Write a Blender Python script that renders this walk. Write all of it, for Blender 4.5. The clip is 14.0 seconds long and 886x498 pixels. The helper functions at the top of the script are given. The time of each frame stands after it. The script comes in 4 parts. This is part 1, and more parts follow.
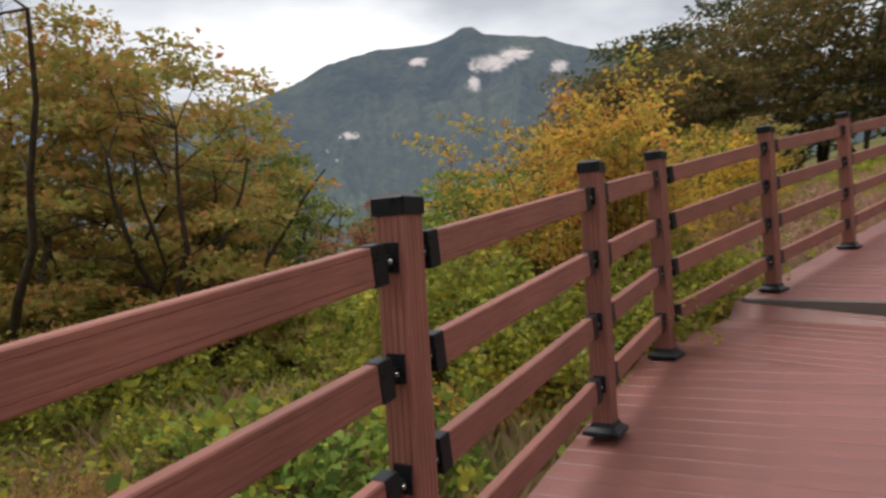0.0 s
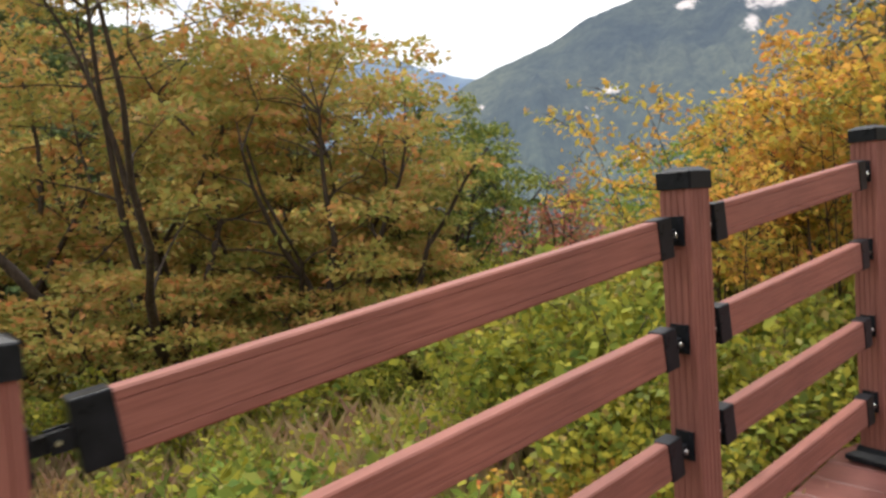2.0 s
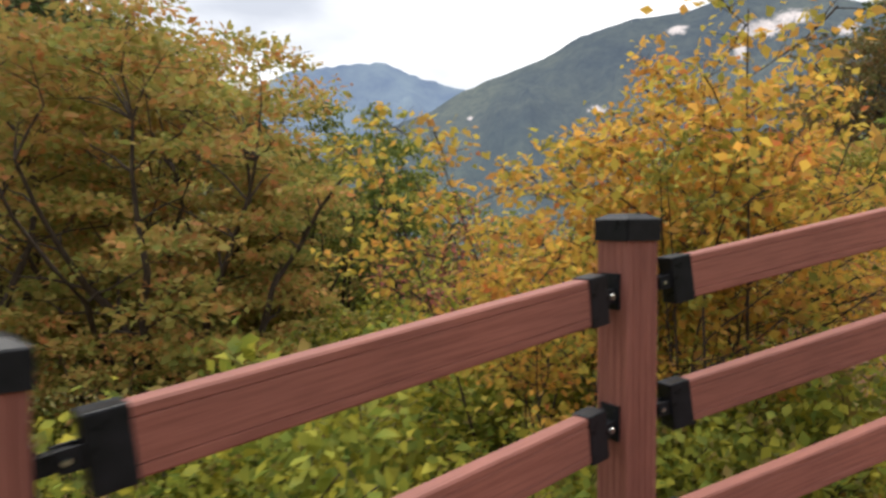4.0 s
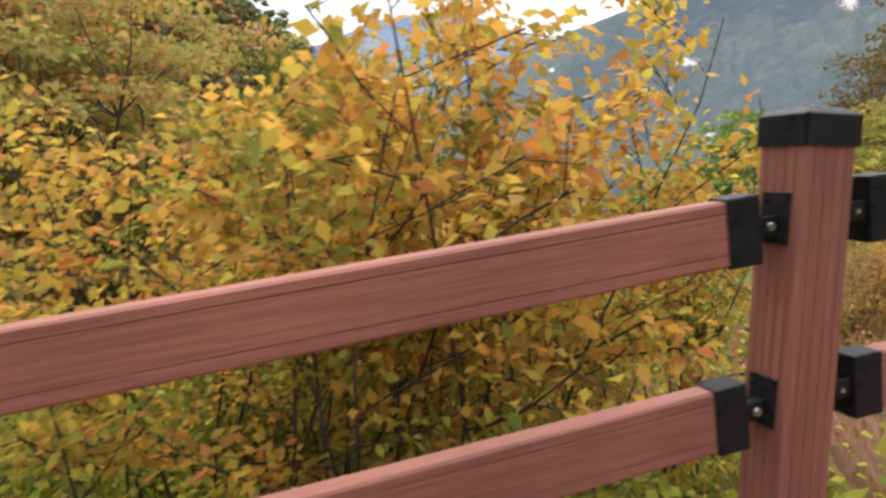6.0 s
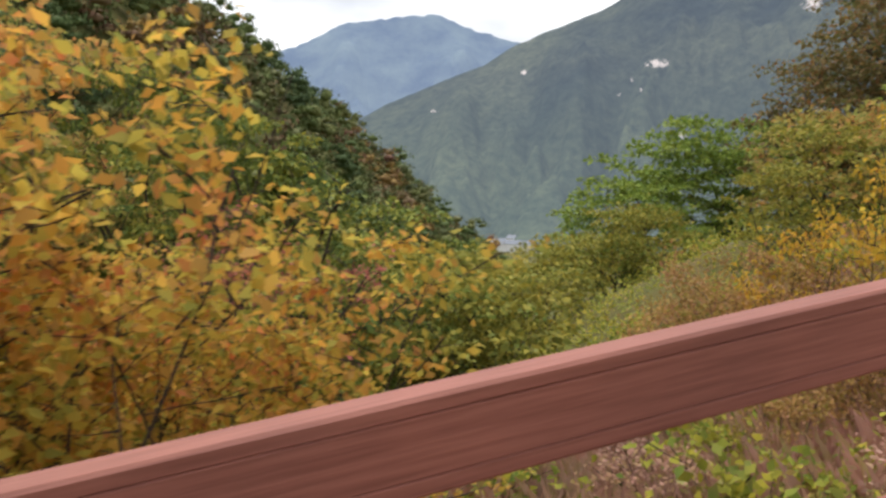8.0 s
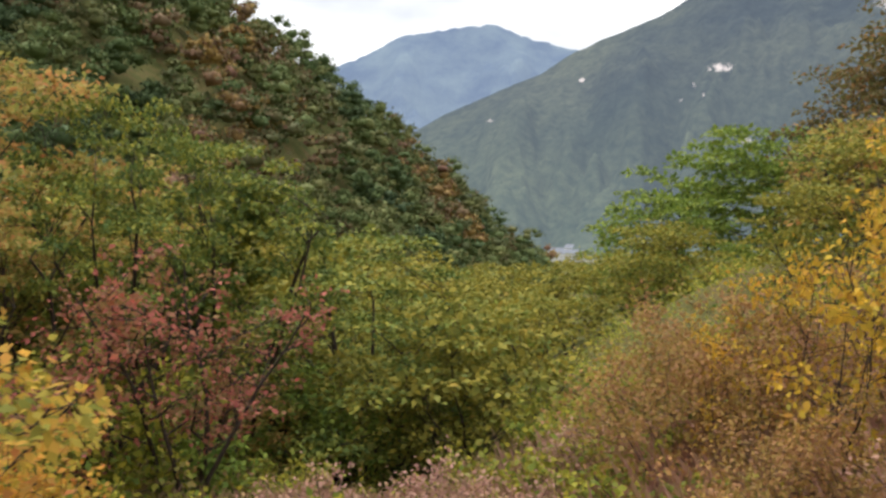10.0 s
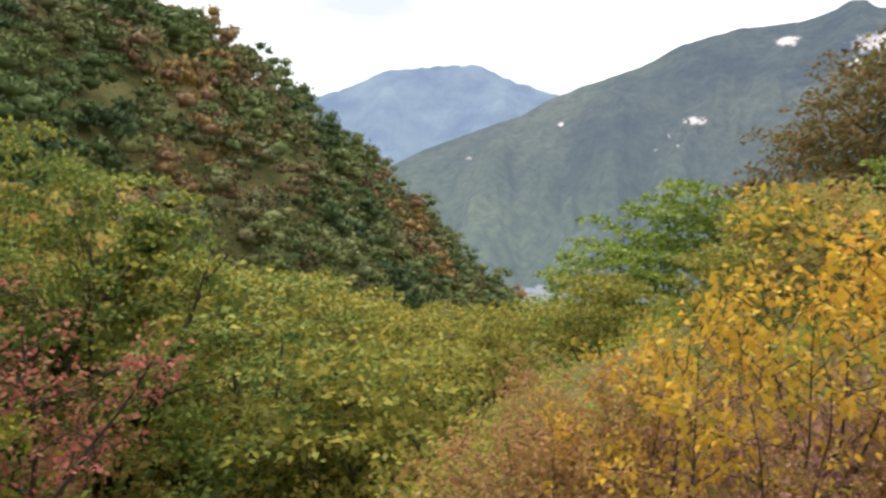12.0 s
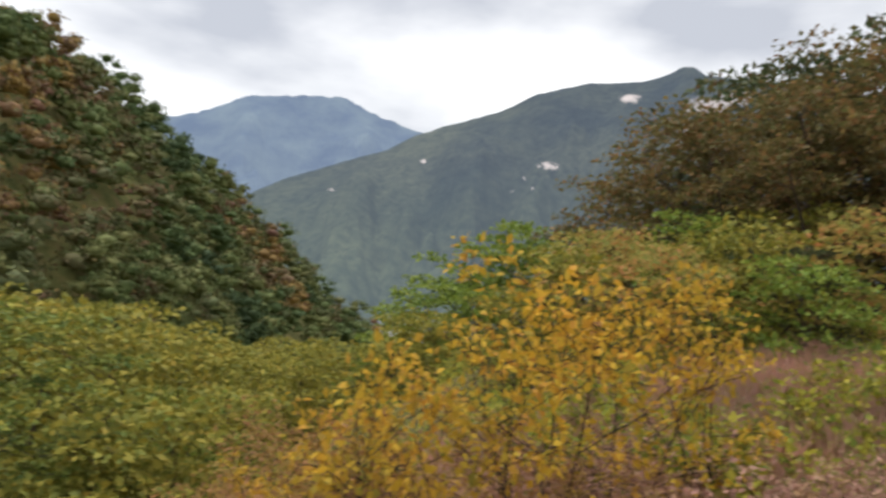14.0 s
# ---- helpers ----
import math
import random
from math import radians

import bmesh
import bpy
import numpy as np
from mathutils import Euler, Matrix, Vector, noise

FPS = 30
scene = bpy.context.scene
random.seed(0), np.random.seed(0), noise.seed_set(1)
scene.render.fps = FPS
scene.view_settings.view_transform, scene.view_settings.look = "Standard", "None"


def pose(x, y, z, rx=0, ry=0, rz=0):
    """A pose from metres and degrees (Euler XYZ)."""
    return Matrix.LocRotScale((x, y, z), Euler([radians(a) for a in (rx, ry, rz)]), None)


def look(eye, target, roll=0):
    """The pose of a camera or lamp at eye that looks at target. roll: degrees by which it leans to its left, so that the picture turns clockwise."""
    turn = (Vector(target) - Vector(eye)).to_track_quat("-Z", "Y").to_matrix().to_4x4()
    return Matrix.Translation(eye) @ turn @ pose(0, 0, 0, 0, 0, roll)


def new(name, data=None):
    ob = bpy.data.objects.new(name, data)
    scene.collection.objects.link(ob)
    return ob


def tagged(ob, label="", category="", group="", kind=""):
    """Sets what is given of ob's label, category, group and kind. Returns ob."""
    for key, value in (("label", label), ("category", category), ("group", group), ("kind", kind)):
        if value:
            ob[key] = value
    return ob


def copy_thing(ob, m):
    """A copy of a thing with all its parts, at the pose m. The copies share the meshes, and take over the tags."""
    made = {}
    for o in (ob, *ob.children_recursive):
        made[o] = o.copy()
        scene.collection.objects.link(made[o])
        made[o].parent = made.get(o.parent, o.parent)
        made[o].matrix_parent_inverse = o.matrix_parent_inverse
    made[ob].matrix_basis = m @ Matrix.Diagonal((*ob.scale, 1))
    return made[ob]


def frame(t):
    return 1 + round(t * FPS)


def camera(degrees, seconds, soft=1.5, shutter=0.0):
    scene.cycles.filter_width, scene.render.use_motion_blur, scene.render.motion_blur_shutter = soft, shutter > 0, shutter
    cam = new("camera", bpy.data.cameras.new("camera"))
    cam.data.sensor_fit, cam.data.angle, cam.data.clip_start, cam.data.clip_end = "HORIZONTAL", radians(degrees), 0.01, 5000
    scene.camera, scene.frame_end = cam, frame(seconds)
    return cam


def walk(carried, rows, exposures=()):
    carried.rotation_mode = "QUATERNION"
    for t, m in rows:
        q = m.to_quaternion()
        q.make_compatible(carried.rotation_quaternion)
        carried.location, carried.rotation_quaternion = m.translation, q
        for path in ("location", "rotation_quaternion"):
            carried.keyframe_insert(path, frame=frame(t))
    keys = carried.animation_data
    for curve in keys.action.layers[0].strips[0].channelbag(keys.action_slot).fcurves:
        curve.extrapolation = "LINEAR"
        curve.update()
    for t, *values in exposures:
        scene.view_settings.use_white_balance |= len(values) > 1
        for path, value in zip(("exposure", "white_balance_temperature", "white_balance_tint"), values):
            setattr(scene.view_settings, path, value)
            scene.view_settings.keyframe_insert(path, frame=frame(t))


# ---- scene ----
# ---------------------------------------------------------------- camera
# seconds, eye x y z, yaw (to the left), pitch, lean to the left
PATH = [
    (0, 0.0, 0.0, 1.65, -0.0, -0.83, -3.42),
    (0.5, 0.203, 0.384, 1.733, 5.79, -1.57, -3.93),
    (1, 0.449, 0.622, 1.801, 12.13, -1.98, -3.96),
    (1.5, 0.618, 0.971, 1.856, 12.78, -2.48, -4.18),
    (2, 0.808, 1.292, 1.903, 21.37, -2.94, -3.77),
    (2.5, 0.977, 1.613, 1.951, 21.48, -2.68, -1.36),
    (4.8, 1.893, 3.473, 2.183, 18.04, -1.92, 1.21),
    (5, 1.994, 3.645, 2.193, 18.52, -1.8, 4.4),
    (5.5, 2.282, 3.98, 2.228, 17.91, -3.44, 1.6),
    (6, 2.6, 4.28, 2.284, 26.02, -6.2, 1.17),
    (6.5, 2.798, 4.664, 2.361, 26.12, -1.99, -2.06),
    (7, 3.033, 4.917, 2.478, 31.23, -3.15, 0.54),
    (7.5, 3.254, 5.185, 2.541, 28.3, -4.69, 3.95),
    (8, 3.509, 5.465, 2.598, 24.02, -5.96, 0.55),
    (8.5, 3.741, 5.758, 2.682, 25.2, -5.82, -0.73),
    (8.7, 3.832, 5.869, 2.701, 26.34, -4.05, -0.51),
    (11, 4.494, 6.959, 2.93, 29.3, -5.9, -0.08),
    (11.5, 4.692, 7.138, 2.968, 28.76, -4.48, 1.19),
    (12, 4.89, 7.316, 3.005, 26.74, -2.27, 3.17),
    (12.5, 5.088, 7.495, 3.042, 24.16, -1.06, 1.31),
    (13, 5.286, 7.674, 3.08, 26.65, -1.04, 5.74),
    (13.5, 5.483, 7.852, 3.118, 23.0, 0.4, 3.88),
    (14, 5.681, 8.031, 3.155, 15.49, 1.3, 5.11),
]


def eye_pose(x, y, z, yaw, pitch, lean):
    a, b = radians(yaw), radians(pitch)
    way = Vector((-math.sin(a) * math.cos(b), math.cos(a) * math.cos(b), math.sin(b)))
    eye = Vector((x, y, z))
    return look(eye, eye + way, lean)


cam = camera(65.2, 14.0, soft=2.7, shutter=0.4)
walk(cam, [(r[0], eye_pose(*r[1:])) for r in PATH],
     exposures=[(0.0, 0.2), (0.5, 0.72), (1.0, 0.72), (1.5, 0.75), (2.0, 0.85), (2.5, 1.0), (4.8, 0.45), (5.0, 0.55), (5.5, 0.72), (6.0, 1.0), (6.5, 1.2),
                (7.0, 0.75), (7.5, 0.35), (8.0, 0.55), (8.5, 0.78), (8.7, 0.78), (11.0, 0.52), (11.5, 0.85), (12.0, 0.9), (12.5, 0.6), (13.0, 0.3), (14.0, 0.35)])

# ---------------------------------------------------------------- sky and sun (overcast)
SUN_EL, SUN_AZ = 68.0, 50.0
world = bpy.data.worlds.new("overcast")
scene.world = world
world.use_nodes = True
wn, wl = world.node_tree.nodes, world.node_tree.links
wn.clear()
w_out = wn.new("ShaderNodeOutputWorld")
w_bg = wn.new("ShaderNodeBackground")
w_sky = wn.new("ShaderNodeTexSky")
w_sky.sky_type = "NISHITA"
w_sky.sun_disc = False
w_sky.sun_elevation = radians(SUN_EL)
w_sky.sun_rotation = radians(-SUN_AZ)
w_scale = wn.new("ShaderNodeVectorMath")
w_scale.operation = "SCALE"
w_scale.inputs["Scale"].default_value = 0.10
wl.new(w_sky.outputs[0], w_scale.inputs[0])
w_co = wn.new("ShaderNodeTexCoord")
w_map = wn.new("ShaderNodeMapping")
w_map.inputs["Scale"].default_value = (1.0, 1.0, 2.6)
w_map.inputs["Location"].default_value = (0.7, 0.3, 0.1)
wl.new(w_co.outputs["Generated"], w_map.inputs[0])
w_noise = wn.new("ShaderNodeTexNoise")
w_noise.inputs["Scale"].default_value = 2.6
w_noise.inputs["Detail"].default_value = 5.0
w_noise.inputs["Roughness"].default_value = 0.47
w_noise.inputs["Distortion"].default_value = 0.1
wl.new(w_map.outputs[0], w_noise.inputs[0])
w_ramp = wn.new("ShaderNodeValToRGB")
w_ramp.color_ramp.elements[0].position = 0.34
w_ramp.color_ramp.elements[0].color = (0.47, 0.49, 0.54, 1)
w_ramp.color_ramp.elements[1].position = 0.62
w_ramp.color_ramp.elements[1].color = (1.0, 1.0, 1.0, 1)
wl.new(w_noise.outputs[0], w_ramp.inputs[0])
w_mix = wn.new("ShaderNodeMix")
w_mix.data_type = "RGBA"
w_mix.inputs[0].default_value = 0.93
wl.new(w_scale.outputs[0], w_mix.inputs[6])
wl.new(w_ramp.outputs[0], w_mix.inputs[7])
wl.new(w_mix.outputs[2], w_bg.inputs[0])
w_bg.inputs[1].default_value = 1.05
wl.new(w_bg.outputs[0], w_out.inputs[0])

sun_data = bpy.data.lights.new("sun", "SUN")
sun_data.energy = 2.3
sun_data.angle = radians(40)
sun_data.color = (1.0, 0.95, 0.88)
sun = new("sun", sun_data)
sun_way = Vector((-math.sin(radians(SUN_AZ)) * math.cos(radians(SUN_EL)), math.cos(radians(SUN_AZ)) * math.cos(radians(SUN_EL)), math.sin(radians(SUN_EL))))
sun.matrix_world = look(sun_way * 50, (0, 0, 0))


# ---------------------------------------------------------------- materials
class Nodes:
    """A short way to write a node material."""

    def __init__(self, name, rough=0.7, metal=0.0, spec=0.3):
        self.mat = bpy.data.materials.new(name)
        self.mat.use_nodes = True
        self.t = self.mat.node_tree
        self.b = self.t.nodes["Principled BSDF"]
        self.out = self.t.nodes["Material Output"]
        self.b.inputs["Roughness"].default_value = rough
        self.b.inputs["Metallic"].default_value = metal
        self.b.inputs["Specular IOR Level"].default_value = spec

    def add(self, kind, **values):
        n = self.t.nodes.new("ShaderNode" + kind)
        for k, v in values.items():
            n.inputs[k.replace("_", " ")].default_value = v
        return n

    def link(self, a, b):
        self.t.links.new(a, b)

    def coords(self, scale=(1, 1, 1), kind="Object"):
        c, m = self.add("TexCoord"), self.add("Mapping", Scale=scale)
        self.link(c.outputs[kind], m.inputs[0])
        return m.outputs[0]

    def noise(self, vector, scale, detail=4.0, rough=0.55):
        n = self.add("TexNoise", Scale=scale, Detail=detail, Roughness=rough)
        self.link(vector, n.inputs["Vector"])
        return n.outputs[0]

    def ramp(self, value, stops):
        r = self.add("ValToRGB")
        e = r.color_ramp.elements
        while len(e) < len(stops):
            e.new(0.5)
        for k, (p, c) in enumerate(stops):
            e[k].position, e[k].color = p, (*c, 1)
        self.link(value, r.inputs[0])
        return r.outputs[0]

    def mix(self, fac, a, b, blend="MIX"):
        m = self.add("Mix")
        m.data_type, m.blend_type = "RGBA", blend
        for k, v in ((0, fac), (6, a), (7, b)):
            if isinstance(v, (int, float)):
                m.inputs[k].default_value = v
            elif isinstance(v, tuple):
                m.inputs[k].default_value = (*v, 1)
            else:
                self.link(v, m.inputs[k])
        return m.outputs[2]

    def colour(self, socket):
        self.link(socket, self.b.inputs["Base Color"])

    def bump(self, height, strength=0.3, distance=0.01):
        n = self.add("Bump", Strength=strength, Distance=distance)
        self.link(height, n.inputs["Height"])
        self.link(n.outputs[0], self.b.inputs["Normal"])


def composite_wood(name, long_axis):
    """Reddish brown wood-plastic composite with fine grain along one axis."""
    m = Nodes(name, rough=0.62, spec=0.35)
    sc = [38.0, 38.0, 38.0]
    sc[long_axis] = 1.6
    grain = m.noise(m.coords(tuple(sc)), 4.0, 5.0, 0.6)
    blot = m.noise(m.coords((1, 1, 1)), 2.3, 4.0, 0.6)
    info = m.add("ObjectInfo")
    a = m.ramp(grain, [(0.25, (0.18, 0.066, 0.050)), (0.75, (0.325, 0.132, 0.102))])
    b = m.ramp(blot, [(0.3, (0.80, 0.80, 0.82)), (0.7, (1.1, 1.06, 1.04))])
    c = m.ramp(info.outputs["Random"], [(0.0, (0.88, 0.86, 0.86)), (1.0, (1.08, 1.06, 1.05))])
    m.colour(m.mix(1.0, m.mix(1.0, a, b, "MULTIPLY"), c, "MULTIPLY"))
    m.bump(grain, 0.35, 0.002)
    return m.mat


WOOD_X = composite_wood("composite_wood_rail", 0)
WOOD_Z = composite_wood("composite_wood_post", 2)


def deck_wood():
    m = Nodes("composite_wood_deck", rough=0.42, spec=0.45)
    grain = m.noise(m.coords((1.3, 45, 45)), 4.0, 5.0, 0.6)
    blot = m.noise(m.coords((1, 1, 1), "Object"), 1.4, 5.0, 0.65)
    info = m.add("ObjectInfo")
    a = m.ramp(grain, [(0.25, (0.17, 0.062, 0.052)), (0.75, (0.27, 0.104, 0.088))])
    b = m.ramp(blot, [(0.3, (0.72, 0.72, 0.74)), (0.7, (1.12, 1.1, 1.08))])
    c = m.ramp(info.outputs["Random"], [(0.0, (0.91, 0.90, 0.90)), (1.0, (1.05, 1.05, 1.05))])
    m.colour(m.mix(1.0, m.mix(1.0, a, b, "MULTIPLY"), c, "MULTIPLY"))
    wet = m.ramp(blot, [(0.35, (0.3, 0.3, 0.3)), (0.65, (0.6, 0.6, 0.6))])
    m.link(wet, m.b.inputs["Roughness"])
    m.bump(grain, 0.4, 0.002)
    return m.mat


DECK = deck_wood()


def black_paint():
    m = Nodes("black_powder_coat", rough=0.45, spec=0.13)
    n = m.noise(m.coords(), 30.0, 5.0, 0.6)
    m.colour(m.ramp(n, [(0.3, (0.007, 0.008, 0.010)), (0.75, (0.018, 0.019, 0.023))]))
    m.link(m.ramp(n, [(0.3, (0.24, 0.24, 0.24)), (0.7, (0.45, 0.45, 0.45))]), m.b.inputs["Roughness"])
    m.bump(m.noise(m.coords(), 220.0, 2.0), 0.15, 0.0008)
    return m.mat


BLACK = black_paint()


def plain_metal(name, colour, rough):
    m = Nodes(name, rough=rough, metal=1.0, spec=0.5)
    n = m.noise(m.coords(), 60.0, 3.0)
    m.colour(m.ramp(n, [(0.3, tuple(0.75 * v for v in colour)), (0.7, colour)]))
    return m.mat


STEEL = plain_metal("zinc_plated_steel", (0.62, 0.62, 0.60), 0.35)


def leaf_material(name, stops, trans=0.4, rough=0.6):
    """Leaves: each takes its own tint from a ramp of colours."""
    m = Nodes(name, rough=rough, spec=0.08)
    g = m.add("NewGeometry")
    own = m.add("MapRange")
    m.link(g.outputs["Random Per Island"], own.inputs[0])
    own.inputs[3].default_value, own.inputs[4].default_value = -0.12, 0.48
    bunch = m.add("MapRange")
    m.link(m.noise(m.coords(), 1.7, 2.0, 0.5), bunch.inputs[0])
    for k, v in ((1, 0.3), (2, 0.7), (3, 0.0), (4, 0.64)):
        bunch.inputs[k].default_value = v
    both = m.add("Math")
    both.operation, both.use_clamp = "ADD", True
    m.link(own.outputs[0], both.inputs[0])
    m.link(bunch.outputs[0], both.inputs[1])
    col = m.ramp(both.outputs[0], [(p, (min(1.5 * c[0], 0.75), min(1.5 * c[1], 0.75), 1.7 * c[2] + 0.012)) for p, c in stops])
    patch = m.noise(m.coords(), 1.1, 3.0, 0.6)
    tint = m.ramp(patch, [(0.32, (0.74, 0.80, 0.78)), (0.68, (1.2, 1.12, 1.05))])
    c = m.mix(1.0, col, tint, "MULTIPLY")
    m.colour(c)
    tr = m.add("BsdfTranslucent")
    m.link(c, tr.inputs["Color"])
    mx = m.add("MixShader", Fac=trans)
    m.link(m.b.outputs[0], mx.inputs[1])
    m.link(tr.outputs[0], mx.inputs[2])
    m.link(mx.outputs[0], m.out.inputs["Surface"])
    return m.mat


LEAF = {
    "brown": leaf_material("leaves_rust_and_olive", [(0.0, (0.15, 0.17, 0.035)), (0.3, (0.22, 0.215, 0.045)), (0.55, (0.28, 0.215, 0.05)), (0.75, (0.31, 0.18, 0.05)), (0.9, (0.37, 0.155, 0.05)), (1.0, (0.36, 0.25, 0.06))], 0.48),
    "orange": leaf_material("leaves_orange_yellow", [(0.0, (0.15, 0.17, 0.03)), (0.2, (0.27, 0.245, 0.04)), (0.4, (0.42, 0.315, 0.045)), (0.58, (0.46, 0.245, 0.04)), (0.75, (0.33, 0.205, 0.045)), (0.9, (0.44, 0.15, 0.045)), (1.0, (0.46, 0.33, 0.05))], 0.55),
    "yellow": leaf_material("leaves_golden_yellow", [(0.0, (0.20, 0.19, 0.03)), (0.25, (0.40, 0.27, 0.025)), (0.5, (0.46, 0.30, 0.025)), (0.7, (0.38, 0.20, 0.03)), (0.85, (0.44, 0.33, 0.03)), (1.0, (0.27, 0.15, 0.05))], 0.4),
    "yellowgreen": leaf_material("leaves_yellow_green", [(0.0, (0.055, 0.085, 0.018)), (0.25, (0.085, 0.12, 0.022)), (0.5, (0.125, 0.155, 0.025)), (0.7, (0.19, 0.195, 0.028)), (0.85, (0.29, 0.26, 0.035)), (1.0, (0.12, 0.15, 0.035))], 0.22),
    "olive": leaf_material("leaves_yellow_olive", [(0.0, (0.09, 0.11, 0.018)), (0.3, (0.15, 0.155, 0.022)), (0.55, (0.25, 0.21, 0.026)), (0.8, (0.115, 0.125, 0.022)), (1.0, (0.31, 0.22, 0.03))], 0.28),
    "umber": leaf_material("leaves_umber", [(0.0, (0.075, 0.08, 0.02)), (0.3, (0.12, 0.085, 0.025)), (0.55, (0.095, 0.10, 0.025)), (0.8, (0.17, 0.085, 0.03)), (1.0, (0.21, 0.15, 0.035))], 0.35),
    "green": leaf_material("leaves_green", [(0.0, (0.075, 0.12, 0.02)), (0.35, (0.125, 0.18, 0.025)), (0.7, (0.19, 0.23, 0.03)), (0.9, (0.055, 0.085, 0.02)), (1.0, (0.23, 0.22, 0.03))], 0.3),
    "dark": leaf_material("leaves_dark_olive", [(0.0, (0.035, 0.06, 0.02)), (0.4, (0.055, 0.075, 0.024)), (0.7, (0.085, 0.085, 0.028)), (0.9, (0.12, 0.075, 0.032)), (1.0, (0.03, 0.055, 0.026))], 0.25),
    "feather": leaf_material("leaves_amber_brown", [(0.0, (0.20, 0.17, 0.035)), (0.4, (0.29, 0.18, 0.045)), (0.7, (0.31, 0.165, 0.065)), (1.0, (0.26, 0.14, 0.075))], 0.35),
    "red": leaf_material("leaves_crimson", [(0.0, (0.26, 0.075, 0.05)), (0.35, (0.32, 0.11, 0.07)), (0.6, (0.22, 0.11, 0.05)), (0.8, (0.19, 0.14, 0.04)), (1.0, (0.36, 0.075, 0.05))], 0.4),
    "scrub": leaf_material("leaves_undergrowth", [(0.0, (0.09, 0.135, 0.02)), (0.25, (0.17, 0.20, 0.025)), (0.5, (0.33, 0.29, 0.03)), (0.7, (0.12, 0.15, 0.025)), (0.85, (0.25, 0.17, 0.045)), (1.0, (0.24, 0.24, 0.07))], 0.4),
    "grass": leaf_material("dry_grass", [(0.0, (0.20, 0.20, 0.05)), (0.3, (0.30, 0.25, 0.09)), (0.6, (0.34, 0.24, 0.13)), (0.85, (0.27, 0.15, 0.10)), (1.0, (0.14, 0.18, 0.035))], 0.3, 0.7),
    "pinkgrass": leaf_material("dry_pinkish_grass", [(0.0, (0.30, 0.17, 0.11)), (0.4, (0.36, 0.21, 0.15)), (0.7, (0.28, 0.19, 0.08)), (1.0, (0.40, 0.26, 0.19))], 0.3, 0.7),
}



def bark_material():
    m = Nodes("grey_brown_bark", rough=0.85, spec=0.2)
    n = m.noise(m.coords((9, 9, 2.5)), 3.0, 6.0, 0.65)
    m.colour(m.ramp(n, [(0.3, (0.030, 0.022, 0.017)), (0.6, (0.075, 0.055, 0.042)), (0.8, (0.14, 0.115, 0.09))]))
    m.bump(n, 0.7, 0.02)
    return m.mat


BARK = bark_material()


def ground_material():
    m = Nodes("hillside_soil", rough=0.95, spec=0.1)
    co = m.coords((1, 1, 1), "Object")
    big = m.noise(co, 0.35, 5.0, 0.6)
    fine = m.noise(co, 9.0, 6.0, 0.7)
    a = m.ramp(big, [(0.3, (0.05, 0.065, 0.022)), (0.5, (0.085, 0.085, 0.032)), (0.7, (0.12, 0.09, 0.048))])
    b = m.ramp(fine, [(0.3, (0.7, 0.7, 0.6)), (0.7, (1.9, 1.8, 1.6))])
    m.colour(m.mix(1.0, a, b, "MULTIPLY"))
    m.bump(fine, 0.8, 0.05)
    return m.mat


SOIL = ground_material()


def mountain_material(name, low, high, rock, haze_colour, haze_glow):
    """Wooded slopes seen kilometres off, with bare rock faces; haze painted as a glow."""
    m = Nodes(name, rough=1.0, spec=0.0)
    co = m.coords((1, 1, 1), "Object")
    wood = m.noise(co, 0.055, 8.0, 0.72)
    broad = m.noise(co, 0.004, 6.0, 0.6)
    sep = m.add("SeparateXYZ")
    m.link(co, sep.inputs[0])
    col = m.ramp(wood, [(0.32, low), (0.68, high)])
    tint = m.ramp(broad, [(0.35, (0.45, 0.52, 0.66)), (0.65, (1.6, 1.5, 1.2))])
    col = m.mix(1.0, col, tint, "MULTIPLY")
    low_down = m.add("MapRange")
    m.link(sep.outputs[2], low_down.inputs[0])
    for k, v in ((1, -60.0), (2, 190.0), (3, 0.42), (4, 0.0)):
        low_down.inputs[k].default_value = v
    col = m.mix(low_down.outputs[0], col, m.ramp(wood, [(0.35, (0.045, 0.072, 0.030)), (0.65, (0.11, 0.14, 0.055))]))
    if rock:
        at = m.add("Attribute")
        at.attribute_name = "bare_rock"
        ragged = m.noise(m.coords((1, 1, 0.35), "Object"), 0.075, 8.0, 0.85)
        add = m.add("Math")
        add.operation = "ADD"
        m.link(at.outputs["Fac"], add.inputs[0])
        m.link(ragged, add.inputs[1])
        mask = m.ramp(add.outputs[0], [(0.88, (0, 0, 0)), (1.22, (1, 1, 1))])
        sepm = m.add("SeparateColor")
        m.link(mask, sepm.inputs[0])
        col = m.mix(sepm.outputs[0], col, rock)
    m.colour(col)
    # even emission over the whole slope stands in for haze with distance
    m.b.inputs["Emission Color"].default_value = (*haze_colour, 1)
    m.b.inputs["Emission Strength"].default_value = haze_glow
    m.bump(wood, 1.0, 5.0)
    return m.mat


# painted haze: both glow blue, and the far one has a paler, bluer base
MOUNTAIN = mountain_material("wooded_mountain_in_haze", (0.016, 0.022, 0.022), (0.064, 0.072, 0.056), (0.55, 0.48, 0.45), (0.33, 0.41, 0.53), 0.205)
FAR_MOUNTAIN = mountain_material("distant_mountain_in_haze", (0.05, 0.07, 0.09), (0.07, 0.095, 0.11), None, (0.36, 0.46, 0.66), 0.36)


def plain(name, colour, rough=0.8):
    m = Nodes(name, rough=rough)
    n = m.noise(m.coords(), 3.0, 4.0)
    m.colour(m.ramp(n, [(0.3, tuple(0.85 * v for v in colour)), (0.7, colour)]))
    return m.mat


